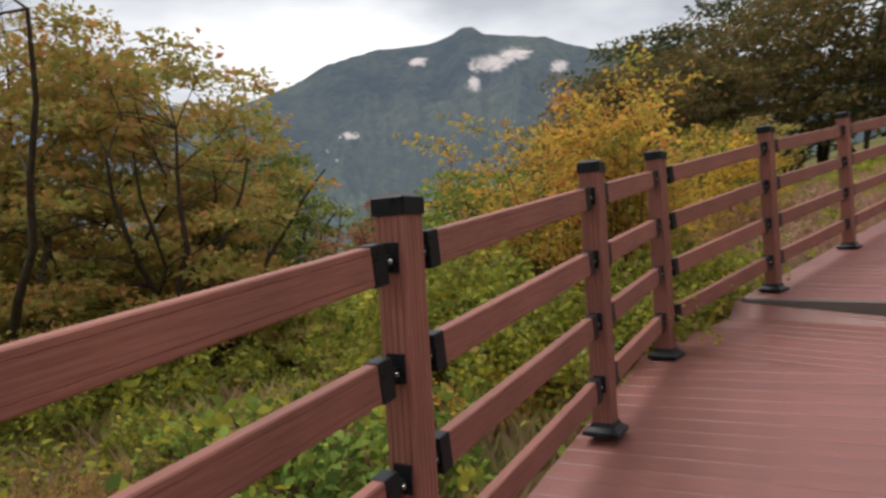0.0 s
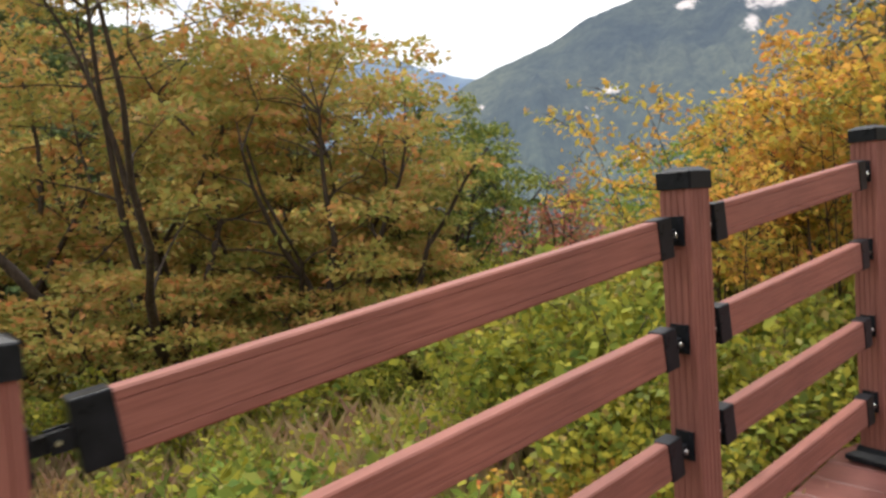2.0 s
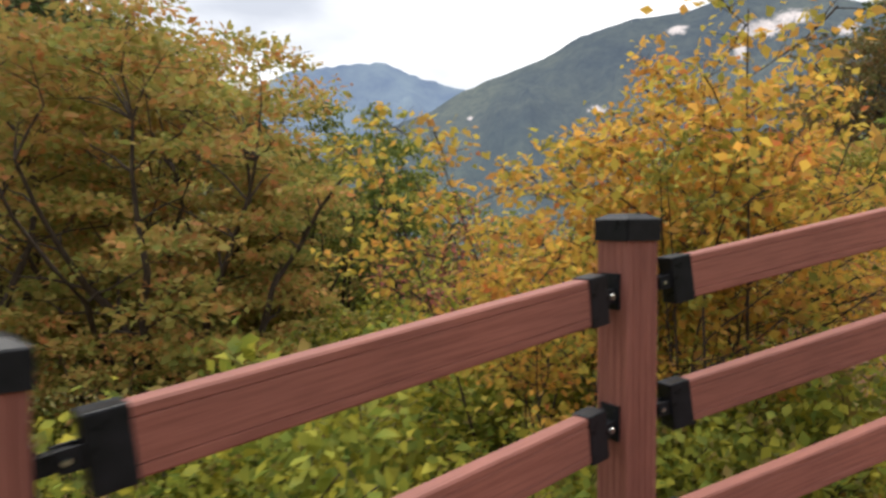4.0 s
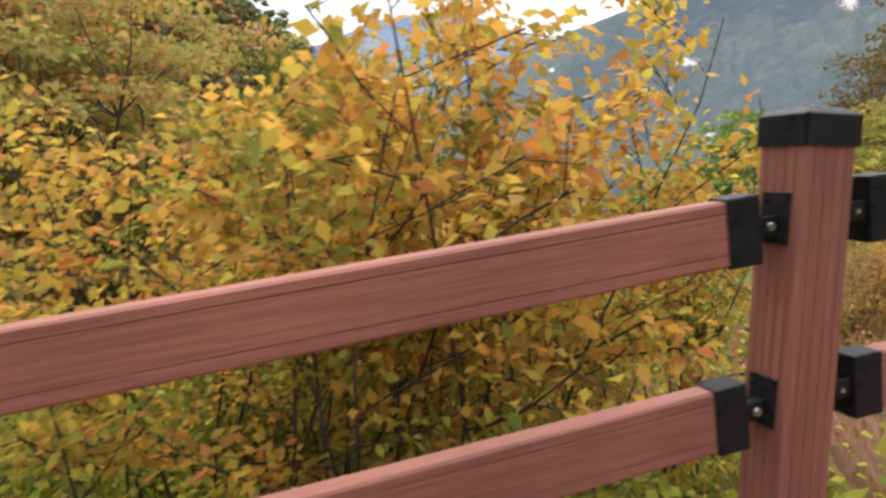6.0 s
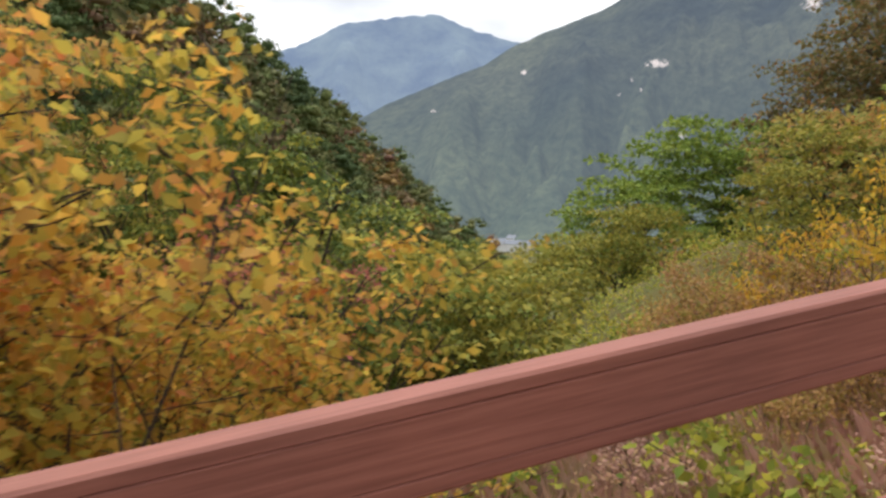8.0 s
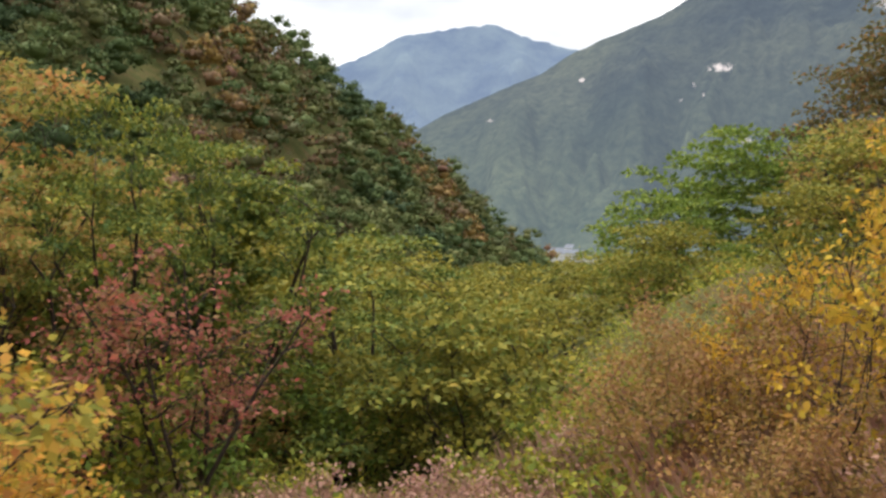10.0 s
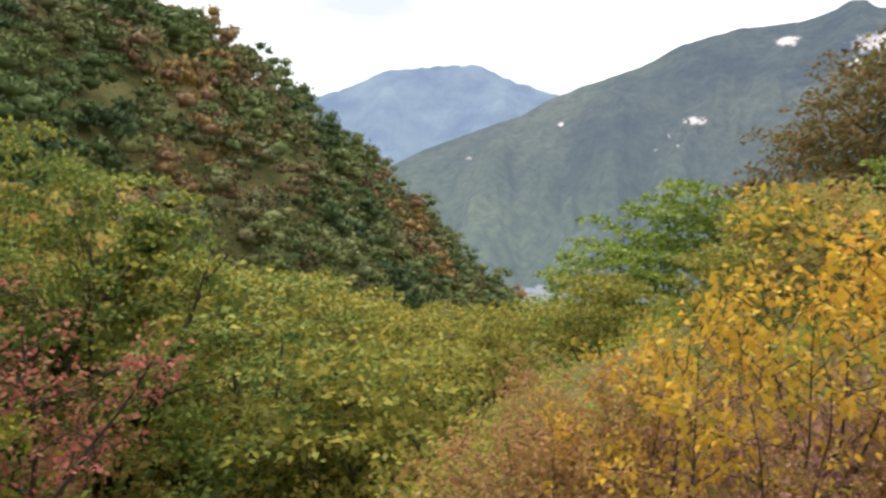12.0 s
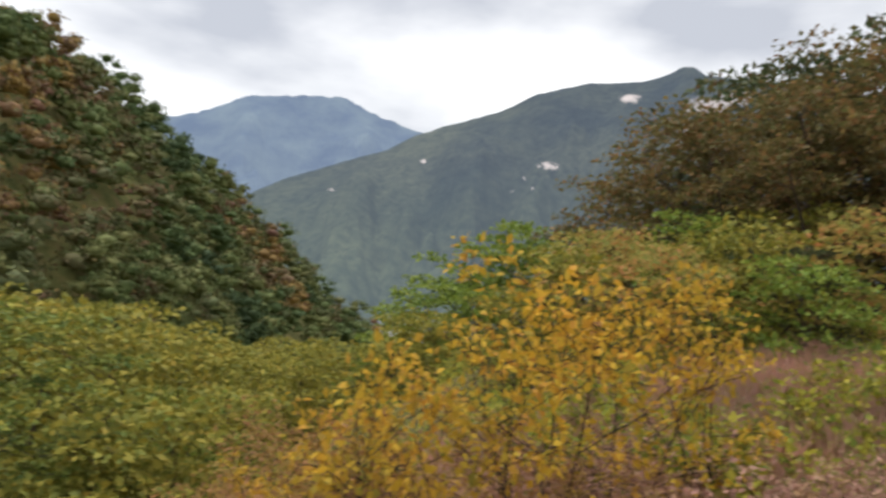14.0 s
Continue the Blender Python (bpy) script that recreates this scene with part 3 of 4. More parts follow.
# ---------------------------------------------------------------- plants
def tube(points, radii, sides, verts, quads):
    """Adds a tapering tube to the lists."""
    base = len(verts)
    for i, (p, r) in enumerate(zip(points, radii)):
        t = (points[min(i + 1, len(points) - 1)] - points[max(i - 1, 0)]).normalized()
        a = t.orthogonal().normalized()
        b = t.cross(a)
        for k in range(sides):
            w = 2 * math.pi * k / sides
            verts.append(p + (a * math.cos(w) + b * math.sin(w)) * r)
    for i in range(len(points) - 1):
        for k in range(sides):
            a, b = base + i * sides + k, base + i * sides + (k + 1) % sides
            quads.append((a, b, b + sides, a + sides))


def bough(rng, start, way, length, r0, r1, bend, rise, steps):
    """A wandering line of points and radii."""
    pts, rad, p, d = [start.copy()], [r0], start.copy(), way.normalized()
    for k in range(steps):
        d = (d + Vector((rng.gauss(0, bend), rng.gauss(0, bend), rng.gauss(0, bend * 0.6) + rise))).normalized()
        p = p + d * (length / steps)
        pts.append(p.copy())
        rad.append(r0 + (r1 - r0) * (k + 1) / steps)
    return pts, rad


def leaf_cloud(name, centres, dirs, size, material, rs, droop=0.25, long=1.6, up=0.35):
    """A mesh of folded diamond leaves at the given points, each growing along its direction."""
    n = len(centres)
    c = np.asarray(centres, dtype=np.float64)
    d = np.asarray(dirs, dtype=np.float64) + rs.normal(0, 0.75, (n, 3))
    d[:, 2] -= droop
    d /= np.linalg.norm(d, axis=1)[:, None] + 1e-9
    nrm = rs.normal(0, 1, (n, 3))
    nrm[:, 2] += up * 3
    side = np.cross(d, nrm)
    side /= np.linalg.norm(side, axis=1)[:, None] + 1e-9
    face = np.cross(side, d)
    s = size * rs.uniform(0.55, 1.3, n)[:, None]
    lw = s * 0.5
    ll = s * long
    fold = face * s * rs.uniform(-0.05, 0.28, n)[:, None]
    v = np.empty((n, 4, 3))
    v[:, 0] = c
    v[:, 1] = c + d * ll * 0.45 + side * lw + fold
    v[:, 2] = c + d * ll - face * s * 0.15
    v[:, 3] = c + d * ll * 0.45 - side * lw + fold
    q = np.arange(4 * n, dtype=np.int32).reshape(n, 4)
    return mesh_arrays(name, v.reshape(-1, 3), q, material)


def grow(kind, seed, height, spread, stems, limbs, twigs, leaves, leaf, material, trunk_r, first=0.3, flat=0.0, droop=0.25, wild=0.16, lean=0.25, bare=0.0, long=1.6, label="", category="tree", fan=0.05, fine=True):
    """A woody plant: stems from one root, limbs off them, twigs off the limbs, leaves along the twigs."""
    rng, rs = random.Random(seed), np.random.RandomState(seed)
    root = tagged(new(kind), label, category, kind.replace("_", " ") + "s on the slope")
    wood_v, wood_q, cs, ds = [], [], [], []
    for k in range(stems):
        a = 2 * math.pi * (k + rng.random() * 0.7) / stems
        out = Vector((math.cos(a), math.sin(a), 0))
        h = height * rng.uniform(0.82, 1.05)
        way = (Vector((0, 0, 1)) + out * (lean * rng.uniform(0.4, 1.3))).normalized()
        pts, rad = bough(rng, out * trunk_r * (1.1 if stems > 1 else 0) + Vector((0, 0, -0.15)), way, h * 0.92, trunk_r * rng.uniform(0.75, 1.1), trunk_r * 0.18, wild * 0.7, 0.05, 8)
        tube(pts, rad, 6 if fine else 4, wood_v, wood_q)
        for j in range(limbs):
            f = first + (1 - first) * ((j + rng.random()) / limbs) ** 0.75
            i = min(int(f * 8), 7)
            o = pts[i].lerp(pts[i + 1], f * 8 - i)
            b = rng.uniform(0, 2 * math.pi)
            reach = spread * (1.0 - 0.5 * ((f - first) / (1 - first)) ** 2.2) * rng.uniform(0.6, 1.1)
            w2 = Vector((math.cos(b), math.sin(b), (0.75 - flat) * rng.uniform(0.3, 1.2)))
            lp, lr = bough(rng, o, w2, reach, rad[i] * 0.55, 0.004, wild, 0.03 - 0.05 * flat, 6)
            if fine:
                tube(lp, lr, 4, wood_v, wood_q)
            else:
                tube(lp[::2], lr[::2], 3, wood_v, wood_q)
            for t in range(twigs):
                g = 0.25 + 0.75 * (t + rng.random()) / twigs
                ii = min(int(g * 6), 5)
                oo = lp[ii].lerp(lp[ii + 1], g * 6 - ii)
                w3 = Vector((rng.gauss(0, 1), rng.gauss(0, 1), rng.gauss(0.15, 0.5 * (1 - flat)))) + w2 * 0.6
                tl = reach * 0.42 * rng.uniform(0.5, 1.2)
                tp, tr = bough(rng, oo, w3, tl, lr[ii] * 0.5 + 0.001, 0.0012, wild * 1.3, 0.0, 3)
                if fine:
                    tube(tp, tr, 3, wood_v, wood_q)
                elif t % 3 == 0:
                    tube(tp[::3], tr[::3], 3, wood_v, wood_q)
                if rng.random() < bare:
                    continue
                for _l in range(leaves):
                    e = rng.random() ** 0.8 * 3
                    kx = min(int(e), 2)
                    at = tp[kx].lerp(tp[kx + 1], e - kx)
                    cs.append((at.x + rng.gauss(0, fan), at.y + rng.gauss(0, fan), at.z + rng.gauss(0, fan * 0.7)))
                    dd = tp[kx + 1] - tp[kx]
                    dd.normalize()
                    ds.append((dd.x, dd.y, dd.z))
    child("trunk", mesh_arrays("trunk", np.array([tuple(v) for v in wood_v]), np.array(wood_q), BARK), root)
    child("crown", leaf_cloud("crown", cs, ds, leaf, material, rs, droop, long), root)
    return root


def grow_pads(kind, seed, height, spread, stems, pads, leaves, leaf, material, trunk_r, base=0.25, pad=0.5, flat=0.42, droop=0.2, long=1.6, label="", category="tree", lean=0.3, fine=True):
    """A tree whose leaves hang in flattened pads at the ends of its limbs, set over a rounded crown."""
    rng, rs = random.Random(seed), np.random.RandomState(seed)
    root = tagged(new(kind), label, category, kind.replace("_", " ") + "s on the slope")
    wood_v, wood_q, cs, ds, knots = [], [], [], [], []
    for k in range(stems):
        a = 2 * math.pi * (k + rng.random() * 0.7) / stems
        out = Vector((math.cos(a), math.sin(a), 0))
        way = (Vector((0, 0, 1)) + out * (lean * rng.uniform(0.5, 1.4))).normalized()
        thick = trunk_r * rng.uniform(0.7, 1.1)
        pts, rad = bough(rng, out * trunk_r * (1.0 if stems > 1 else 0) + Vector((0, 0, -0.2)), way, height * rng.uniform(0.72, 0.9), thick, thick * 0.2, 0.19, 0.05, 8)
        tube(pts, rad, 6 if fine else 4, wood_v, wood_q)
        knots += list(zip(pts[2:], rad[2:]))
    for j in range(pads):
        h = base + (1 - base) * ((j + rng.random()) / pads) ** 0.85
        a = j * 2.39996 + rng.uniform(-0.5, 0.5)
        girth = math.sqrt(max(1 - (abs(h - 0.5) / 0.56) ** 2.2, 0.02))
        reach = spread * girth * math.sqrt(rng.uniform(0.12, 1.0))
        c = Vector((math.cos(a) * reach, math.sin(a) * reach, h * height * 0.97))
        k, kr = min(knots, key=lambda q: (q[0] - c).length + 1.6 * max(q[0].z - c.z + 0.25 * reach, 0))
        mid = k.lerp(c, 0.5) + Vector((rng.gauss(0, 0.1), rng.gauss(0, 0.1), rng.uniform(-0.12, 0.1))) * (c - k).length
        line = [k, k.lerp(mid, 0.5) + Vector((0, 0, 0.03)), mid, mid.lerp(c, 0.55), c]
        r0 = max(kr * 0.5, 0.012)
        tube(line, [r0, r0 * 0.8, r0 * 0.6, r0 * 0.42, r0 * 0.25], 4 if fine else 3, wood_v, wood_q)
        size = pad * rng.uniform(0.65, 1.3)
        for _t in range(5 if fine else 2):
            w = Vector((rng.gauss(0, 1), rng.gauss(0, 1), rng.uniform(-0.1, 0.5))).normalized()
            o = mid.lerp(c, rng.uniform(0.3, 1.0))
            tube([o, o + w * size * 0.45 + Vector((0, 0, 0.02)), o + w * size * 0.9], [r0 * 0.3, r0 * 0.2, 0.002], 3, wood_v, wood_q)
        n = int(leaves * (size / pad) ** 1.6)
        d = rs.normal(0, 1, (n, 3))
        d /= np.linalg.norm(d, axis=1)[:, None]
        d[:, 2] = np.where(d[:, 2] < -0.15, -d[:, 2] * 0.6, d[:, 2])
        p = np.array(c) + d * size * (rs.rand(n, 1) ** 0.45) * [1, 1, flat] + rs.normal(0, 0.06, (n, 3)) * size
        cs.append(p)
        ds.append(d * [1.4, 1.4, 0.5])
    child("trunk", mesh_arrays("trunk", np.array([tuple(v) for v in wood_v]), np.array(wood_q), BARK), root)
    child("crown", leaf_cloud("crown", np.concatenate(cs), np.concatenate(ds), leaf, material, rs, droop, long, 0.55), root)
    return root


placed = {}


def plant(proto, x, y, size=1.0, turn=None, sink=0.0, tall=None, label=""):
    """Sets a plant on the ground; the first time it moves the prototype itself."""
    key = proto.name
    rng = random.Random(int(x * 131 + y * 717) & 0xFFFF)
    a = rng.uniform(0, 2 * math.pi) if turn is None else turn
    m = Matrix.Translation((x, y, land(x, y) - sink)) @ Matrix.Rotation(a, 4, "Z")
    ob = proto if key not in placed else copy_thing(proto, m)
    placed[key] = True
    ob.matrix_basis = m @ Matrix.Diagonal((size, size, tall or size, 1))
    return tagged(ob, label)


def off(s, n):
    """A place s metres up the walk from the bend and n metres out from the fence."""
    d = DIR_A if s < 0 else DIR_B
    p = BEND.xy + d * s + Vector((-d.y, d.x)) * n
    return p.x, p.y


def at(az, r, t_eye=(0.0, 0.0)):
    return t_eye[0] - r * math.sin(radians(az)), t_eye[1] + r * math.cos(radians(az))


# trees of the gully's near side, rust and olive, several stems each
RUST = "many-stemmed autumn tree with rust and olive leaves on the slope"
T_DOME = [grow_pads("autumn_tree", 11 + k, 4.2, 1.75, 5, 52, 190, 0.056, LEAF["brown"], 0.06, 0.2, 0.48, 0.36, label=RUST) for k in range(2)]
T_OPEN = grow_pads("bare_branched_tree", 13, 6.2, 2.3, 5, 40, 170, 0.056, LEAF["brown"], 0.075, 0.36, 0.52, 0.36, lean=0.42, label="open tree with dark forked stems and thin rust leaves")
T_LOWPAD = grow_pads("low_autumn_tree", 14, 2.1, 1.25, 4, 15, 170, 0.054, LEAF["brown"], 0.035, 0.45, 0.42, 0.3, lean=0.5, label="low spreading tree with layered rust and olive leaves")
T_YG = grow_pads("yellow_green_tree", 21, 5.4, 2.3, 4, 48, 190, 0.070, LEAF["yellowgreen"], 0.09, 0.12, 0.56, 0.42, 0.35, label="broad tree with yellow-green leaves below the boardwalk")
T_GREEN = grow_pads("green_tree", 31, 8.0, 3.4, 3, 44, 110, 0.17, LEAF["green"], 0.14, 0.15, 1.0, 0.32, 0.1, fine=False, label="dense broad-leaved tree still fully green")
T_MIDYG = grow_pads("olive_tree", 32, 6.5, 3.0, 3, 36, 90, 0.15, LEAF["olive"], 0.12, 0.15, 0.9, 0.34, 0.1, fine=False, label="yellow-olive tree further down the gully")
T_DARK = grow_pads("dark_tree", 33, 8.5, 3.3, 2, 56, 75, 0.17, LEAF["dark"], 0.16, 0.15, 1.05, 0.5, 0.15, fine=False, label="dark olive tree on the slope")
T_MIDBROWN = grow_pads("rust_tree", 34, 7.0, 3.0, 3, 50, 95, 0.125, LEAF["umber"], 0.13, 0.15, 0.95, 0.45, 0.15, fine=False, label="rust-brown tree further along the slope")
T_BACK = grow_pads("autumn_tree", 37, 6.4, 2.6, 3, 46, 80, 0.11, LEAF["brown"], 0.09, 0.12, 0.75, 0.42, fine=False, label="rust and olive autumn tree behind others on the slope")
T_CONE = grow("green_tree", 35, 6.5, 1.25, 1, 24, 7, 20, 0.10, LEAF["yellowgreen"], 0.10, 0.1, 0.5, 0.1, fan=0.09, label="narrow green tree with a pointed yellowing top")
T_RED = grow("red_shrub", 36, 2.5, 1.0, 4, 7, 6, 12, 0.038, LEAF["red"], 0.03, 0.3, 0.3, 0.5, bare=0.15, fan=0.06, label="shrub with crimson leaves below the boardwalk", category="shrub")
S_ORANGE = [grow("orange_sapling", 41 + k, 2.6 + 0.15 * k, 0.62, 2 + k % 2, 8, 6, 12, 0.034, LEAF["orange"], 0.012, 0.42, 0.1, 0.55, fan=0.06, lean=0.14, wild=0.11, label="thin sapling with orange and yellow leaves beyond the fence", category="sapling") for k in range(4)]
S_YELLOW = [grow("yellow_shrub", 51 + k, 2.5 + 0.2 * k, 0.95, 3, 8, 6, 7, 0.048, LEAF["yellow"], 0.016, 0.2, 0.1, 0.5, fan=0.06, lean=0.35, bare=0.2, label="open shrub with golden yellow leaves beyond the fence", category="shrub") for k in range(2)]
S_LOW = [grow("low_bush", 61 + k, 0.75, 0.45, 4, 4, 5, 8, 0.042, LEAF["scrub"], 0.007, 0.1, 0.1, 0.3, fan=0.05, lean=0.7, fine=False, label="low leafy bush of mixed green and yellow on the slope", category="bush") for k in range(3)]
S_GREENLOW = grow("low_bush", 65, 1.0, 0.6, 4, 5, 5, 9, 0.050, LEAF["green"], 0.008, 0.1, 0.1, 0.3, fan=0.06, lean=0.7, fine=False, label="low green bush on the slope", category="bush")
B_GULLY = [grow_pads("gully_bush", 81 + k, 2.7, 1.55, 5, 24, 70, 0.095, LEAF[c], 0.03, 0.12, 0.58, 0.36, 0.15, lean=0.7, fine=False, label=t, category="bush") for k, (c, t) in enumerate((("olive", "dense yellow-olive bush in the gully"), ("brown", "dense rust and olive bush on the slope"), ("green", "dense green bush in the gully")))]
S_TWIG = grow("twiggy_bush", 85, 0.9, 0.55, 7, 5, 6, 9, 0.026, LEAF["pinkgrass"], 0.006, 0.1, 0.0, 0.2, fan=0.06, lean=0.6, fine=False, label="twiggy bush of withered pinkish-brown leaves beyond the fence", category="bush")
S_MIXED = [grow("mixed_sapling", 87 + k, 2.9, 0.75, 2, 8, 6, 12, 0.034, LEAF[c], 0.011, 0.15, 0.1, 0.5, fan=0.06, lean=0.1, wild=0.1, label=t, category="sapling") for k, (c, t) in enumerate((("yellowgreen", "yellow-green sapling beyond the fence"), ("scrub", "sapling with mixed green and yellow leaves")))]
S_SPRIG = grow("yellow_sapling", 71, 3.2, 0.5, 1, 9, 5, 11, 0.032, LEAF["olive"], 0.011, 0.5, 0.0, 0.7, fan=0.05, lean=0.03, wild=0.09, label="slender sapling with drooping leaves at its tip", category="sapling")

S_VINE = grow("leafy_bush", 93, 1.5, 0.8, 5, 6, 7, 13, 0.048, LEAF["scrub"], 0.012, 0.05, 0.1, 0.35, fan=0.08, lean=0.6, fine=False, label="broad-leaved bush of bright yellow-green leaves on the slope", category="bush")
S_AMBER = grow("amber_bush", 94, 1.0, 0.55, 5, 5, 6, 9, 0.036, LEAF["orange"], 0.008, 0.05, 0.1, 0.4, fan=0.07, lean=0.5, fine=False, label="low bush of amber leaves under the saplings", category="bush")
S_FEATHER = grow("feathery_bush", 95, 1.6, 0.75, 6, 6, 6, 14, 0.030, LEAF["feather"], 0.008, 0.08, 0.1, 0.3, fan=0.07, lean=0.45, fine=False, label="feathery bush of fine amber-brown leaves beyond the fence", category="bush")


def plant_top(proto, tall, x, y, top, wide=1.0):
    """Plants something whose top reaches a height."""
    k = max((top - land(x, y)) / tall, 0.2)
    plant(proto, x, y, k * wide, tall=k)


rng = random.Random(7)
# left of the walk's start
plant_top(T_OPEN, 6.2, -4.7, 6.8, 6.0, 0.95)
plant_top(T_OPEN, 6.2, -7.2, 6.9, 5.6)
plant_top(T_OPEN, 6.2, -6.2, 8.4, 5.9)
plant_top(T_DOME[0], 4.2, -3.15, 7.9, 3.95, 1.05)
plant_top(T_DOME[1], 4.2, -4.9, 10.7, 4.6, 0.95)
plant_top(T_DOME[1], 4.2, -4.5, 9.0, 4.1)
plant_top(T_DOME[0], 4.2, -7.4, 9.6, 4.4)
plant_top(T_DOME[1], 4.2, -9.2, 7.2, 4.3)
plant_top(T_DOME[0], 4.2, -3.2, 10.0, 2.7, 0.9)
for x, y, top in ((-4.4, 6.3, 1.55), (-3.6, 6.7, 1.45), (-2.7, 7.1, 1.25), (-5.4, 5.2, 1.5), (-1.9, 7.7, 1.15), (-2.5, 8.6, 1.5), (-6.6, 7.4, 2.0), (-3.9, 8.7, 1.9)):
    plant_top(T_LOWPAD, 2.1, x, y, top, 1.1)
for az, r, sz in ((27, 16.5, 0.9), (36, 17.5, 1.0), (47, 17, 1.05), (60, 16, 1.0)):
    plant(T_BACK, *at(az, r), sz)
plant_top(T_CONE, 6.5, -3.5, 11.85, 4.3)
plant_top(T_YG, 5.4, -3.4, 12.1, 4.0, 0.6)
for x, y, top in ((-2.2, 9.2, 1.4), (-1.7, 8.0, 1.2), (-1.0, 9.0, 1.2), (-1.5, 10.4, 1.5), (-0.4, 7.6, 1.45), (0.0, 8.2, 1.45), (-2.6, 6.6, 0.75), (-1.9, 6.4, 0.8), (-3.2, 5.6, 0.8), (-4.0, 5.5, 0.85), (-4.9, 5.0, 0.8), (-5.6, 4.4, 0.8), (-4.6, 4.2, 0.6), (-3.3, 6.1, 0.95), (-2.2, 5.0, 0.55), (-1.2, 6.6, 0.95), (0.6, 6.9, 1.35), (-0.5, 6.0, 0.9)):
    plant_top(S_VINE, 1.5, x, y, top)
for k, (az, r, sz) in enumerate([(45, 9.5, 0.7), (11, 13.5, 0.5), (57, 10.5, 0.7), (7, 14.5, 0.5), (22, 12.5, 0.7), (62, 8.2, 0.5)]):
    plant(B_GULLY[(0, 1, 0, 2)[k % 4]], *at(az, r), sz)

# down the gully, seen from the upper part of the walk
plant(T_RED, *at(55, 6.6, (4.5, 7.0)), 1.1)
plant(T_RED, *at(61, 6.6, (4.5, 7.0)), 0.9)
plant(T_RED, *at(51, 7.6, (4.5, 7.0)), 0.7)


def plant_to(proto, tall, az, r, el, eye=(4.5, 7.0, 2.93), wide=1.0):
    """Plants a tree whose top stands at an elevation seen from a place."""
    x, y = at(az, r, eye)
    k = (eye[2] + r * math.tan(radians(el)) - land(x, y)) / tall
    plant(proto, x, y, k * wide, tall=k)


for az, r, el, wd in ((61, 8.8, 0.5, 0.85), (49.5, 10.4, 3.6, 0.85), (39.5, 10.4, -4.0, 1.15), (33, 12.5, -9.5, 1.2)):
    plant_to(T_YG, 5.4, az, r, el, wide=wd)
for az, r, el, wd in ((4.5, 31, 4.7, 1.1), (9.0, 30, 3.0, 1.15), (0.5, 33, 4.6, 1.1), (13.0, 27, -0.6, 1.2), (16.5, 21, -6.5, 1.0), (12, 20, -7.0, 1.0), (-3, 30, 4.0, 0.9), (7, 22, -4.5, 1.0)):
    plant_to(T_GREEN, 8.2, az, r, el, wide=wd)
for az, r, el in ((30, 24, -6.5), (25, 26, -7.5), (36, 23, -5.0), (21.5, 30, -8.0), (33, 31, -5.0), (42, 26, -3.5), (28, 34, -6.5), (24, 40, -6.0), (38, 36, -3.5), (22, 21, -11.0), (48, 24, -2.0), (55, 22, 0.0)):
    plant_to(T_MIDYG, 6.8, az, r, el)
rng = random.Random(17)
for k in range(38):
    az, r = rng.uniform(10, 62), rng.uniform(8.5, 22)
    if az < 20 and r < 11:
        continue
    plant(B_GULLY[(0, 0, 2, 0, 0, 2)[k % 6]], *at(az, r, (4.5, 7.0)), rng.uniform(0.6, 0.95))
# uphill to the right
up = (5.5, 8.2, 3.15)
for az, r, el in ((-3, 19, 12.8), (-7.5, 19, 15), (-12, 18, 16), (-17, 17, 19), (1.0, 20, 8.5), (-23, 17, 21), (-5, 24, 14), (-15, 15, 15), (-30, 17, 22), (-10, 16, 12)):
    plant_to(T_MIDBROWN, 7.3, az, r, el, up)
for az, r, el in ((-9.5, 23, 17), (-14, 24, 17.5), (-20, 23, 20), (-27, 22, 23), (-35, 20, 22), (-41, 18, 22), (-10, 14, 5.0), (-13.5, 12.5, 4.0), (-7, 17, 7)):
    plant_to(T_DARK, 8.8, az, r, el, up)
for k, (az, r, sz) in enumerate([(-4, 10.5, 0.7), (-9, 11.5, 0.8), (-13, 10, 0.6), (-1, 12.5, 0.8), (4, 12, 0.75), (-17, 12, 0.8), (8, 11, 0.6), (-6, 15, 0.9), (2, 16, 1.0), (-12, 15, 0.9)]):
    plant(B_GULLY[(1, 0, 2, 1, 0)[k % 5]], *at(az, r, up[:2]), sz)
rng = random.Random(7)

# the thicket of saplings beyond the fence
spots = []
for k in range(900):
    s, n = rng.uniform(0.3, 2.75), rng.uniform(1.05, 3.9)
    if len(spots) >= 30:
        break
    if any((s - a) ** 2 + (n - b) ** 2 < 0.085 for a, b in spots):
        continue
    if s > 1.9 and n > 3.0:
        continue
    if s < 0.4 + 0.7 * max(n - 1.5, 0) or n < 1.05 + 0.2 * max(s - 0.7, 0):
        continue
    spots.append((s, n))
for k, (s, n) in enumerate(spots):
    plant(S_MIXED[(k // 5) % 2] if k % 5 == 4 and n > 1.7 else S_ORANGE[k % 4], *off(s, n), rng.uniform(0.78, 0.98) - 0.13 * (n - 1.0) - 0.1 * max(s - 1.9, 0))
for k in range(16):
    plant(S_AMBER if k % 3 else S_VINE, *off(rng.uniform(-0.6, 2.9), rng.uniform(0.75, 2.6)), rng.uniform(0.55, 0.95))
for x, y, top in ((1.54, 6.6, 3.3), (1.78, 6.8, 3.0), (1.28, 6.45, 3.05), (1.62, 6.1, 2.9)):
    plant_top(S_SPRIG, 3.2, x, y, top)
for k, (s, n) in enumerate(((1.05, 1.0), (1.3, 1.4), (1.65, 1.25))):
    plant(S_ORANGE[(k + 1) % 4], *off(s, n), 1.0)
for k in range(13):
    plant(S_AMBER if k % 3 == 0 else S_VINE, *off(-0.7 + 0.2 * k, rng.uniform(0.5, 0.95)), rng.uniform(0.5, 0.75))
